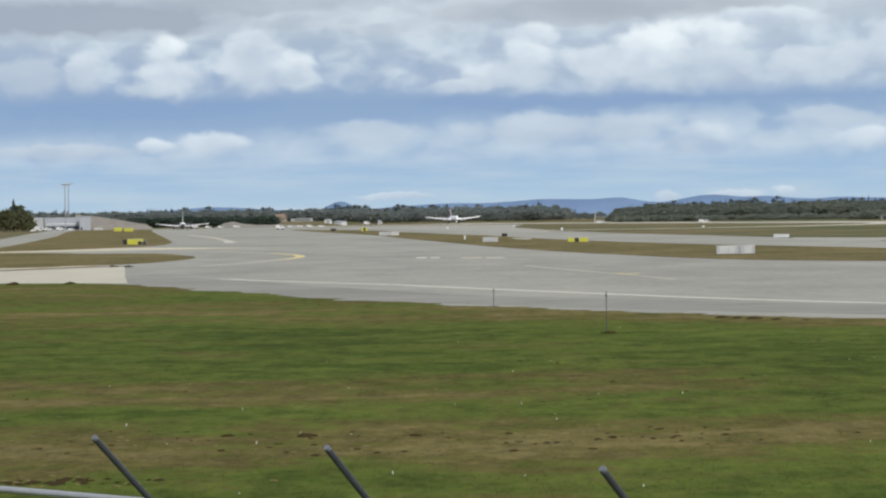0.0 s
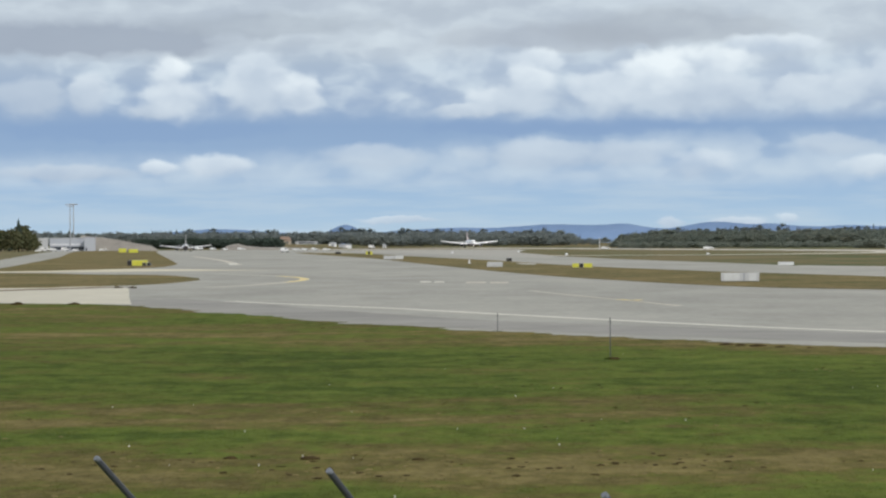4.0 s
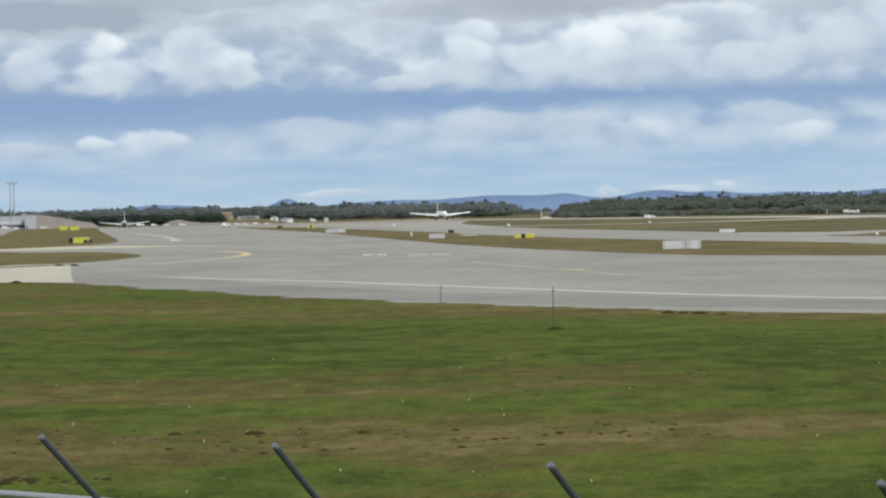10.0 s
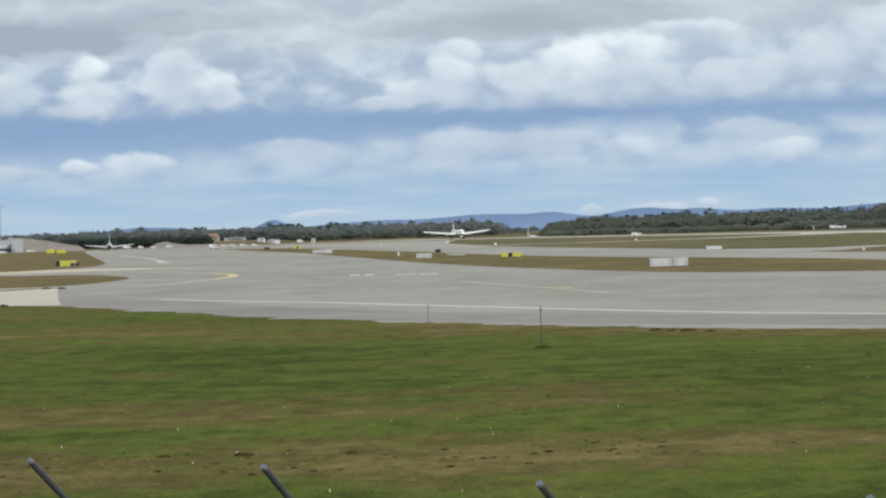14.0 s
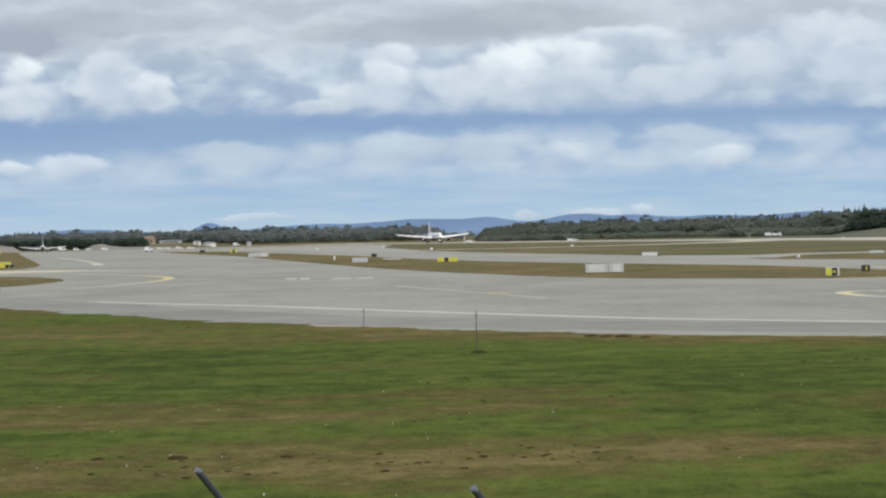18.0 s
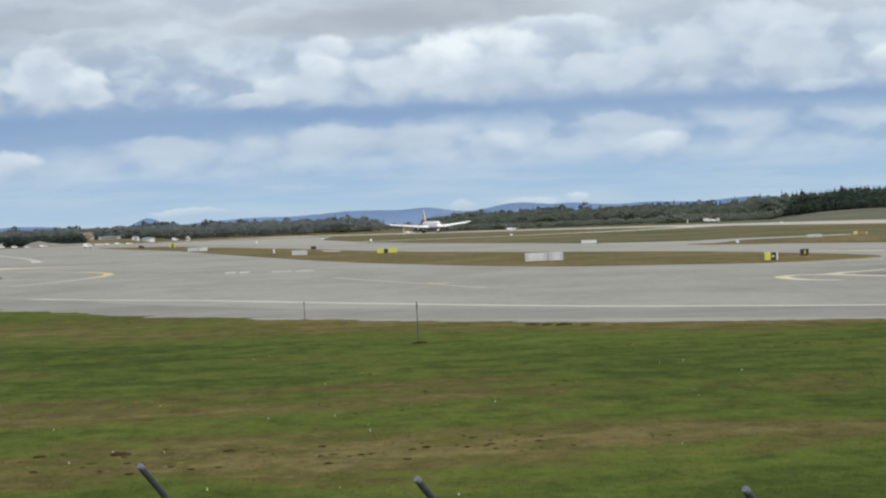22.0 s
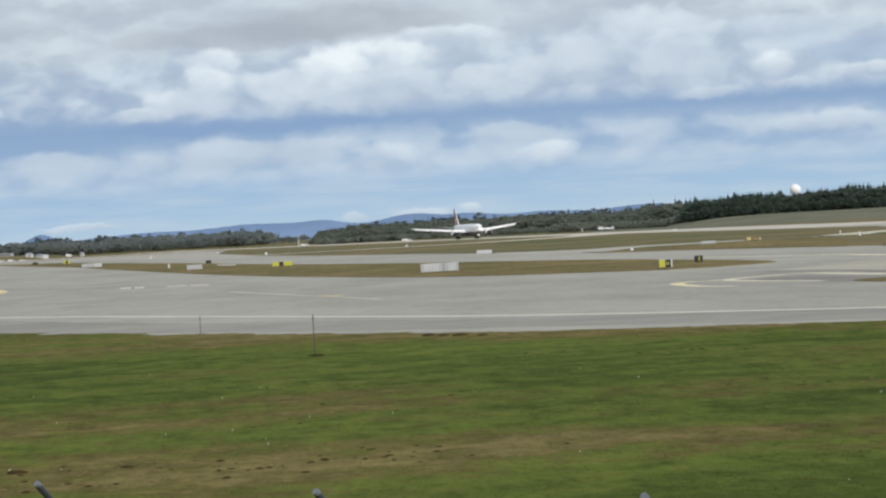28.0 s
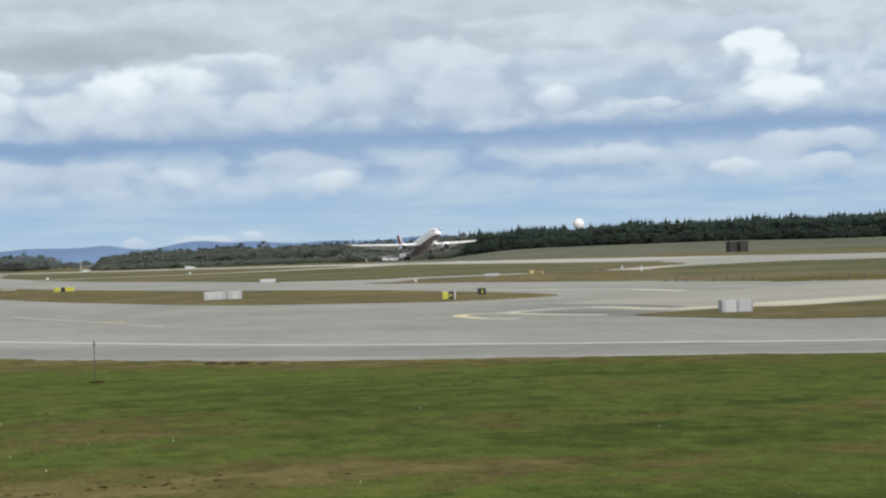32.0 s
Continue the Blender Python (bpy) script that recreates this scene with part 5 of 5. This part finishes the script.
    root = thing("marker_post", (*at, height(*at)), label, "marker", group)
    part("post", tube([(0, 0, -0.02), (0, 0, h * 0.72), (0, 0, h)], [w * 0.5, w * 0.5, w * 0.36], 8), material, root)
    part("base", block(0, 0, 0.04, w * 2, w * 2, 0.08, 0.01), GREY, root)


for at, h, w in (((124, 497), 0.75, 0.22), ((116, 452), 0.85, 0.3), ((72.3, 418), 0.45, 0.4), ((4.5, 590), 0.95, 0.34), ((41, 975), 0.8, 0.9), ((2, 1260), 0.8, 0.9), ((35, 1400), 0.8, 0.8), ((93, 1010), 0.6, 0.9), ((219.7, 1162), 0.5, 1.4)):
    marker(at, h, w, "white marker post in the airfield grass")
for az, d in ((14.87, 318), (15.09, 316), (15.29, 312), (15.85, 306), (16.13, 303), (16.44, 300), (16.62, 298), (17.86, 288), (18.03, 287), (18.20, 286), (18.56, 283), (18.88, 280)):
    marker(polar(az, d)[:2], 0.55 + 0.3 * noise.noise((az * 87.3, 0, 0)), 0.14, "short rusty stake beside the taxiway", "rusty stakes along the taxiway", RUST)


# ---- buildings and masts ----
def hall(name, az, r, w, h, d, wall, label, roof=None, pitched=0.0, bands=(), turn=None):
    x, y, _ = polar(az, r)
    root = thing(name, (x, y, height(x, y)), label, "building", turn=-az if turn is None else turn)
    part("wall", block(0, d / 2, h / 2 - 0.25, w, d, h + 0.5), wall, root)
    if pitched:
        bm = bmesh.new()
        a = [bm.verts.new(q) for q in ((-w / 2 - 0.6, -0.6, h), (w / 2 + 0.6, -0.6, h), (w / 2 + 0.6, d + 0.6, h), (-w / 2 - 0.6, d + 0.6, h), (-w / 2 + w * 0.16, d / 2, h + pitched), (w / 2 - w * 0.16, d / 2, h + pitched))]
        for q in ((0, 1, 5, 4), (2, 3, 4, 5), (1, 2, 5), (3, 0, 4), (3, 2, 1, 0)):
            bm.faces.new([a[i] for i in q])
        part("roof", bm, roof or GREY, root)
    else:
        part("roof", block(0, d / 2, h + 0.25, w + 0.8, d + 0.8, 0.5), roof or GREY, root)
    for x0, x1, z0, z1, mat_ in bands:
        part("window", block((x0 + x1) / 2, -0.12, (z0 + z1) / 2, x1 - x0, 0.3, z1 - z0), mat_, root)
    return root


hall("terminal_hall", -7.66, 2345, 30, 10.4, 20, BLUE_GREY, "long grey airport hall with dark glazing", PALE_GREY, bands=[(-14, 13, 1.0, 3.6, GLASS_DARK), (-14, 14, 5.2, 5.9, WHITE)])
hall("terminal_block", -7.22, 2325, 9.0, 11.2, 14, BLUE_GREY, "blue-grey box at the hall's end", GREY, bands=[(-3.6, -2.4, 0.4, 2.6, GLASS_DARK)])
hall("low_shed", -8.15, 2330, 8, 10.2, 10, PALE_GREY, "white-roofed shed behind the trees", WHITE)
for dx in (-8.28, -8.2):
    hall("white_cabin", dx, 2300, 3.0, 4.2, 5, WHITE, "small white cabin beside the apron", PALE_GREY, bands=[(-1, 1, 1.5, 3.0, GLASS_DARK)])
hall("tile_roofed_house", -3.3, 2840, 13, 3.6, 10, CREAM, "cream house with a weathered tan tiled roof", ROOF_RED, 4.2, bands=[(-4, -2.5, 1.2, 2.6, GLASS_DARK), (2, 3.6, 1.2, 2.6, GLASS_DARK)])
hall("white_hut", -2.86, 2880, 22, 2.6, 8, PALE_GREY, "long low pale hut before the wood", GREY, bands=[(-8, 8, 0.8, 1.8, GLASS_DARK)])
hall("white_hangar", -2.33, 2820, 7.5, 3.2, 9, WHITE, "white shed near the far wood", PALE_GREY, 1.0, bands=[(-1.5, 1.5, 0, 2.8, GREY)])
hall("grey_hangar", -2.08, 2830, 13, 3.6, 9, PALE_GREY, "long pale grey hangar near the far wood", GREY, 1.0, bands=[(-6, -2, 0, 3.2, GREY), (1, 6, 0, 3.2, WHITE)])
hall("white_cottage", -1.28, 3000, 4, 3.0, 4, WHITE, "small white cottage at the wood's edge", GREY, 1.4, bands=[(-0.8, 0.8, 0.8, 2.0, GLASS_DARK)])


def flood_mast(az, r, h):
    x, y, _ = polar(az, r)
    root = thing("floodlight_mast", (x, y, height(x, y)), "tall grey apron floodlight mast", "light mast", "apron floodlight masts")
    part("pole", tube([(0, 0, 0), (0, 0, h * 0.5), (0, 0, h)], [0.55, 0.45, 0.32], 12), GREY, root)
    part("crossbar", block(0, 0, h, 7.0, 0.6, 0.35, 0.05), GREY, root)
    part("platform", block(0, 0, h - 1.2, 4.0, 1.6, 0.25, 0.04), GREY, root)
    for i in range(5):
        part("floodlight", block(-2.8 + 1.4 * i, -0.4, h + 0.45, 0.9, 0.5, 0.7, 0.06, m=None), PALE_GREY, root, "floodlight head")


flood_mast(-7.615, 2290, 37.0)
flood_mast(-7.545, 2420, 39.0)


def bank(name, rows, material, label):
    """An earth bank with a sloping crest: rows (bearing, distance, height)."""
    bm = bmesh.new()
    cols = []
    for az, r, z in rows:
        cols.append([bm.verts.new(q) for q in (polar(az, r - 40, 0.0), polar(az, r, z), polar(az, r + 60, z * 0.9), polar(az, r + 110, 0.0))])
    for a, b in zip(cols, cols[1:]):
        for i in range(3):
            bm.faces.new((a[i], b[i], b[i + 1], a[i + 1]))
    bmesh.ops.recalc_face_normals(bm, faces=bm.faces)
    return tagged(mesh_object(name, bm, material), label, "bank", kind="structure")


bank("gravel_bank", [(-7.4, 2420, 13.0), (-6.95, 2410, 11.2), (-6.6, 2400, 8.7), (-6.3, 2390, 6.2), (-6.0, 2380, 4.2), (-5.85, 2375, 0.4)], GRAVEL, "long grey gravel bank falling to the taxiway")
bank("earth_heap", [(-4.6, 2420, 1.0), (-4.42, 2420, 4.2), (-4.25, 2420, 5.2), (-4.05, 2420, 3.4), (-3.8, 2420, 2.2), (-3.4, 2430, 2.0), (-3.0, 2440, 1.6), (-2.6, 2450, 0.5)], GRAVEL, "low grey-brown earth heap beyond the taxiway")


HEDGE = belt(random.Random(9), -6.3, -3.4, 2480, 2560, 260, 5.5, 8.5, LEAFY, 2.4)
wood("dark_hedge", HEDGE, "dark bushy hedge behind the far taxiway", SPRUCE)


# white radar dome on the wooded rise
def radome(az, r, z, rad):
    x, y, _ = polar(az, r)
    root = thing("radar_dome", (x, y, height(x, y)), "white radar dome above the spruce wood", "radome")
    base = z - height(x, y)
    bm = bmesh.new()
    bmesh.ops.create_icosphere(bm, subdivisions=3, radius=rad)
    bmesh.ops.translate(bm, verts=bm.verts, vec=(0, 0, base))
    part("dome", bm, SKIN, root, "white faceted dome")
    part("tower", tube([(0, 0, 0), (0, 0, base - rad * 0.7)], [2.2, 1.8], 12), GREY, root)
    part("ring", tube([(0, 0, base - rad * 0.85), (0, 0, base - rad * 0.6)], rad * 0.85, 16), GREY, root)


radome(13.16, 2080, 4.3 + 2080 * math.tan(radians(0.475)), 4.0)


def hut(at, w, d, h, label, wall=DARK_HUT, trim=BLACK):
    root = thing("airfield_hut", (*at, height(*at)), label, "hut", "dark airfield huts", 8)
    part("wall", block(0, 0, h / 2 - 0.1, w, d, h, 0.05), wall, root)
    part("roof", block(0, 0, h + 0.0, w + 0.3, d + 0.3, 0.2, 0.03), trim, root)
    part("door", block(w * 0.2, -d / 2 - 0.03, h * 0.38, w * 0.28, 0.08, h * 0.7, 0.02), trim, root)
    part("louvre", block(-w * 0.22, -d / 2 - 0.03, h * 0.6, w * 0.3, 0.08, h * 0.3, 0.02), trim, root)


hut(polar(16.24, 1150)[:2], 3.7, 4.0, 4.1, "dark brown hut on the grass beyond the runway")
hut(polar(16.445, 1150)[:2], 3.5, 4.0, 4.1, "dark hut beside its twin beyond the runway")


# ---- vehicles, far off ----
def vehicle(at, w, h, label, body=WHITE, turn=0.0, name="van"):
    """A small service vehicle seen from the side."""
    root = thing(name, (*at, height(*at)), label, "vehicle", turn=turn)
    d = w * 0.42
    bm = bmesh.new()
    prof = ((-w / 2, 0.3 * h), (-w / 2, 0.93 * h), (-w / 2 + 0.06 * w, h), (w * 0.22, h), (w * 0.34, 0.62 * h), (w / 2, 0.52 * h), (w / 2, 0.3 * h))
    a, b = ([bm.verts.new((x, y, z)) for x, z in prof] for y in (-d / 2, d / 2))
    bm.faces.new(a)
    bm.faces.new(b[::-1])
    for i in range(len(prof)):
        bm.faces.new((a[i - 1], a[i], b[i], b[i - 1]))
    bmesh.ops.recalc_face_normals(bm, faces=bm.faces)
    part("body", bm, body, root)
    part("side_window", block(w * 0.12, -d / 2 - 0.01, h * 0.76, w * 0.22, 0.04, h * 0.24), GLASS_DARK, root)
    for x in (-w * 0.3, w * 0.3):
        for y in (-d / 2, d / 2):
            part("wheel", tube([(x, y - 0.1, 0.18 * h), (x, y + 0.1, 0.18 * h)], 0.18 * h, 12), RUBBER, root)


for az, r, w, h, lab in ((-1.54, 2600, 6.0, 3.6, "white lorry on the far perimeter road"), (-5.03, 2300, 6.5, 3.2, "white service van behind the taxiing airliner"),
                         (-3.3, 1560, 4.6, 2.7, "white van by the far taxiway"), (-2.7, 2060, 4.2, 1.9, "white van by the far road"), (-3.06, 2150, 6.2, 1.3, "low pale trailer by the far road"), (-2.9, 2110, 4.0, 1.5, "pale car by the far road"), (-2.45, 2020, 5.6, 1.4, "pale low-loader by the far road"), (-4.18, 2330, 6.0, 1.9, "pale lorry on the far apron"), (-4.75, 2310, 5.0, 2.2, "white van behind the airliner"), (-4.5, 2320, 4.2, 1.6, "white car on the far apron"),
                         (-8.12, 2240, 7.5, 3.2, "white apron bus beside the hall"), (-7.95, 2250, 6.0, 2.6, "white service lorry beside the hall"), (-7.72, 2235, 6.0, 3.0, "white van at the mast's foot"), (-7.5, 2230, 5.0, 1.8, "pale car at the apron's edge"), (-6.95, 2225, 6.5, 1.8, "pale vehicle before the gravel bank"),
                         (9.25, 1820, 6.5, 2.4, "white service lorry beyond the runway"), (9.38, 1830, 4.2, 1.9, "white pick-up beyond the runway"),
                         (3.2, 1830, 5.4, 1.9, "low white equipment trailer in the grass"), (5.28, 1715, 6.6, 1.7, "long low white equipment trailer in the grass")):
    vehicle(polar(az, r)[:2], w, h, lab)
for az, r, h in ((3.08, 1900, 7.2), (8.83, 1750, 2.2)):
    x, y, _ = polar(az, r)
    root = thing("aerial_mast", (x, y, height(x, y)), "pale aerial mast beyond the runway", "mast")
    part("pole", tube([(0, 0, 0), (0, 0, h)], [0.28, 0.2], 8), WHITE, root)
    part("head", block(0, 0, h, 1.1, 0.6, 0.5, 0.05), PALE_GREY, root)


# a white round board and a small equipment cabin beyond the runway
def round_board(az, r):
    x, y, _ = polar(az, r)
    root = thing("round_marker_board", (x, y, height(x, y)), "white round marker board on a post beyond the runway", "marker")
    part("post", tube([(0, 0, 0), (0, 0, 1.2)], 0.09, 8), GREY, root)
    part("disc", tube([(0, -0.05, 1.6), (0, 0.05, 1.6)], 1.0, 18), SIGN_BACK, root, "white round disc")


round_board(9.45, 1690)
hall("equipment_cabin", 3.66, 2280, 4.2, 2.6, 3.0, SIGN_BACK, "small white equipment cabin in the airfield grass", GREY, 0.8, bands=[(-0.6, 0.6, 0.3, 2.0, GREY)])


# a light aircraft parked beyond the earth heap
light_plane, _ = airliner("light_aircraft", 0.17, 1.1, SKIN, SKIN, SKIN, SKIN, "small white parked light aircraft far off", False)
light_plane.matrix_basis = pose(*polar(-3.9, 2520)[:2], height(*polar(-3.9, 2520)[:2]), 0, 0, 130)


# ---- grass detail ----
def clods():
    rnd = random.Random(3)
    for x, y, w in ((-4.4, 56.8, 0.16), (-0.6, 56.2, 0.14), (6.1, 104.2, 0.26), (-2.8, 56.5, 0.2), (11.6, 117.6, 0.34), (12.1, 116.9, 0.26), (12.7, 115.9, 0.36), (13.5, 114.9, 0.24), (14.6, 113.9, 0.16), (-31.5, 206.5, 0.55), (-27.2, 205.2, 0.5), (-33.2, 284.0, 0.55), (-31.6, 283.0, 0.5)):
        bm = bmesh.new()
        bmesh.ops.create_icosphere(bm, subdivisions=2, radius=1.0)
        s = rnd.random() * 50
        for v in bm.verts:
            k = 1 + 0.35 * noise.noise(v.co * 1.6 + Vector((s, 0, 0))) + 0.15 * noise.noise(v.co * 4 + Vector((s, 2, 0)))
            v.co = Vector((v.co.x * w * k, v.co.y * w * 0.8 * k, max(-0.02, v.co.z * (min(w, 0.4) * 0.32 if w < 0.45 else 0.2) * k)))
        ob = tagged(mesh_object("molehill", bm, SOIL, None, True), "dark crumbled earth molehill in the grass", "molehill", "molehills")
        ob.location = (x, y, 0)


clods()


def tufts(name, count, box, size, material, seed, label, category):
    """Grass blades in little fans, all in one mesh."""
    rng = np.random.default_rng(seed)
    x, y = rng.uniform(box[0], box[1], count), np.exp(rng.uniform(math.log(box[2]), math.log(box[3]), count))
    x = x * y
    keep = y < np.interp(x, [-40, -33, -24, -16.7, -5, 0, 6, 15.5, 28, 34.5, 60], [212, 209, 202, 182, 151.5, 139, 129, 115, 104, 98, 79])
    x, y = x[keep], y[keep]
    n = len(x)
    h = size * rng.uniform(0.5, 1.3, n)
    a = rng.uniform(0, 6.28, n)
    blades = []
    for j in range(3):
        t = a + j * 2.1
        lean = rng.uniform(0.1, 0.6, n) * h
        w = 0.5 * h
        c, s = np.cos(t), np.sin(t)
        blades.append(np.stack([np.stack([x - s * w * 0.5, y + c * w * 0.5, np.full(n, -0.005)], 1), np.stack([x + s * w * 0.5, y - c * w * 0.5, np.full(n, -0.005)], 1), np.stack([x + c * lean, y + s * lean, h], 1)], 1))
    pts = np.concatenate(blades).reshape(-1, 3)
    me = bpy.data.meshes.new(name)
    me.from_pydata(pts.tolist(), [], np.arange(len(pts)).reshape(-1, 3).tolist())
    me.materials.append(material)
    return tagged(new(name, me), label, category, kind="stuff")


def sods(name, spots, seed, material, label):
    """Small broken lumps lying in the grass: spots are (x, y, spread across, spread along, count, width)."""
    rng = random.Random(seed)
    ball = bmesh.new()
    bmesh.ops.create_icosphere(ball, subdivisions=1, radius=1.0)
    ball.verts.index_update()
    shape, faces = [v.co.copy() for v in ball.verts], [[v.index for v in f.verts] for f in ball.faces]
    ball.free()
    vs, fs = [], []
    for x, y, sx, sy, count, width in spots:
        for _ in range(count):
            px, py, w, s = x + rng.gauss(0, sx), y + rng.gauss(0, sy), width * rng.uniform(0.4, 1.4), rng.random() * 90
            k = len(vs)
            for q in shape:
                m = 1 + 0.5 * noise.noise(q * 1.7 + Vector((s, 0, 0)))
                vs.append((px + q.x * w * m, py + q.y * w * 1.3 * m, max(-0.02, q.z * w * 0.30 * m)))
            fs += [[i + k for i in f] for f in faces]
    me = bpy.data.meshes.new(name)
    me.from_pydata(vs, [], fs)
    me.materials.append(material)
    return tagged(new(name, me), label, "soil", kind="stuff")


rnd = random.Random(77)
WORN = [(-11 + 17 * rnd.random(), 54.5 + rnd.gauss(0, 2.0), 1.0, 0.7, rnd.randint(1, 3), 0.075) for _ in range(48)]
WORN += [(-12 + 30 * rnd.random(), 70 + rnd.gauss(0, 2.0), 1.2, 0.9, rnd.randint(1, 2), 0.06) for _ in range(22)]
WORN += [(x, y, 1.0, 2.0, 9, 0.09) for x, y in ((-3.5, 146), (-1.8, 142), (0.4, 137.5), (-5.5, 150.5), (4.0, 131), (9.2, 122), (19, 110.5))]
WORN += [(-6.6, 47.2, 0.7, 0.35, 45, 0.10), (3.4, 84.5, 1.4, 0.8, 10, 0.05), (12.5, 95, 1.6, 1.2, 12, 0.06), (18, 92, 1.4, 1.2, 10, 0.06)]
sods("torn_sods", WORN, 12, SOIL, "dark broken sods and worm casts in the grass")
STRAW = [(x + rnd.uniform(-0.5, 0.5), y - rnd.uniform(0.2, 0.6), 1.3, 0.8, n + 1, 0.06) for x, y, _, _, n, _ in WORN]
sods("straw_clumps", STRAW, 13, plain("dry_straw", (0.20, 0.165, 0.075), 1.0, vary=0.25, scale=5), "pale dry straw clumps among the sods")


BLADES = lawn("grass_blades", 0.0, 0.06, 0.5)
tufts("grass_tufts", 90000, (-0.17, 0.36, 38, 215), 0.02, BLADES, 4, "short mown grass tufts with dry stalks", "grass")


def fringe():
    """Longer grass leaning over the asphalt's edge."""
    rng = np.random.default_rng(21)
    edge = spline([(-60, 228), (-33, 209.5), (-24, 202.6), (-16.7, 182.4), (-11.3, 168), (-5.1, 151.8), (0, 139.4), (6, 129.3), (15.5, 115.4), (28.2, 104.3), (34.5, 98.4), (60, 79.5)], False, 60)
    v, f = [], []
    for q in edge:
        for _ in range(9):
            if noise.noise((q.x * 0.25, q.y * 0.25, 3)) + rng.uniform(-0.5, 0.5) < -0.05:
                continue
            x, y, h, a = q.x + rng.uniform(-1.2, 1.0), q.y + rng.uniform(-2.6, 0.9), rng.uniform(0.012, 0.04), rng.uniform(0, 6.28)
            for j in range(3):
                c, s = math.cos(a + 2.1 * j), math.sin(a + 2.1 * j)
                i, w = len(v), 0.6 * h
                v += [(x - s * w, y + c * w, -0.01), (x + s * w, y - c * w, -0.01), (x + c * h * 0.5, y + s * h * 0.5, h)]
                f.append((i, i + 1, i + 2))
    me = bpy.data.meshes.new("edge_grass")
    me.from_pydata(v, [], f)
    me.materials.append(BLADES)
    return tagged(new("edge_grass", me), "longer ragged grass along the asphalt edge", "grass", kind="stuff")


fringe()


def verge():
    """The lawn's ragged rim, spilling unevenly over the asphalt."""
    edge = spline([(-60, 228.4), (-33, 209.9), (-24, 203), (-16.7, 182.8), (-11.3, 168.4), (-5.1, 152.2), (0, 139.8), (6, 129.7), (15.5, 115.8), (28.2, 104.7), (34.5, 98.8), (60, 79.9), (110, 58)], False, 70)
    bm, rows = bmesh.new(), []
    for k, q in enumerate(edge):
        d = (edge[min(k + 1, len(edge) - 1)] - edge[max(k - 1, 0)]).normalized()
        side = Vector((-d.y, d.x, 0))
        out = 0.15 + 1.5 * noise.noise((q.x * 0.22, q.y * 0.22, 1)) + 0.9 * noise.noise((q.x * 0.9, q.y * 0.9, 5)) + 0.5 * noise.noise((q.x * 3.1, q.y * 3.1, 9))
        rows.append([bm.verts.new((*(q + side * v).xy, z)) for v, z in ((-3.0, 0.004), (-0.9, 0.04), (out, 0.036), (out + 0.05, 0.02))])
    for a, b in zip(rows, rows[1:]):
        for i in range(3):
            bm.faces.new((a[i], b[i], b[i + 1], a[i + 1]))
    bmesh.ops.recalc_face_normals(bm, faces=bm.faces)
    if sum(f.normal.z for f in bm.faces) < 0:
        bmesh.ops.reverse_faces(bm, faces=bm.faces)
    return tagged(mesh_object("grass_verge", bm, GRASS), "ragged grass rim along the asphalt", "grass", kind="structure")


def foot_tufts(spots):
    """Clumps of taller grass that the mower left."""
    rng = random.Random(3)
    bm = bmesh.new()
    for x, y, spread, h in spots:
        for _ in range(70):
            a, r, t = rng.random() * 6.28, spread * math.sqrt(rng.random()), rng.random() * 6.28
            px, py, w, tall = x + r * math.cos(a), y + 1.6 * r * math.sin(a), 0.02, h * rng.uniform(0.4, 1.0)
            c, s = math.cos(t), math.sin(t)
            bm.faces.new([bm.verts.new(v) for v in ((px - s * w, py + c * w, -0.01), (px + s * w, py - c * w, -0.01), (px + c * tall * 0.35, py + s * tall * 0.35, tall))])
    tagged(mesh_object("stake_tufts", bm, TUFT), "dark green grass tufts at the feet of stakes", "grass", kind="stuff")



verge()
TUFT = plain("dark_grass", (0.035, 0.055, 0.012), 1.0, vary=0.3, scale=8)
foot_tufts(((6.0, 104.4, 0.26, 0.11), (2.4, 136.6, 0.3, 0.10)))
PETALS = plain("white_petals", (0.75, 0.75, 0.70), 0.7)
tufts("white_flowers", 36, (-0.17, 0.36, 42, 110), 0.045, PETALS, 8, "scattered small white flowers in the grass", "flowers")


TRACK = radians(-6.5)


def motions():
    rows = []
    for k in range(65):
        t = k / 2
        s = 0.00211 * t ** 3 - 1.09704 * t ** 2 - 18.85135 * t + 2856.16
        # the ground track bears 0.6 degrees off the strip's middle line
        s = 344.0 / math.tan(math.atan(366.5 / s) - radians(0.6))
        up = 12.5 * step(28.4, 33.2, t) + 0.2 * step(30, 32, t) + 0.45 * step(31, 32.2, t)
        climb = 2.2 * max(0.0, t - 31.2) ** 2 + 0.55 * step(29.0, 31.5, t)
        rows.append((t, pose(344.0 * math.cos(TRACK) + s * math.sin(TRACK), s * math.cos(TRACK) - 344.0 * math.sin(TRACK), 0.03 + climb, up, 0, 186.5)))
    walk(big_jet, rows)
    # the wings flex upwards as they take the load
    for s, wing in big_wings.items():
        walk(wing, [(t, pose(0, 0, 0, 0, -3.0 * s * step(28.5, 31.8, t), 0)) for t in (0.0, 14.0, 28.0, 29.0, 30.0, 31.0, 32.0)])
    # the main legs reach down as the wings lift
    for leg in big_jet.children:
        if leg.name.startswith("main_gear"):
            walk(leg, [(t, pose(0, 0, -0.55 * step(29.0, 31.5, t))) for t in (0.0, 14.0, 28.5, 29.5, 30.0, 30.5, 31.0, 31.5, 32.0)])
    rows = []
    for k in range(33):
        d = 1885 + 11.0 * k
        az = -5.27 - 0.0085 * k
        rows.append((k, pose(*polar(az, d), 0, 0, 6.0)))
    walk(small_jet, rows)
    walk(sky_sheet, [(0.0, pose(0, 0, 0)), (32.0, pose(0, 0, 0, 0, 0, 0.36))])


motions()
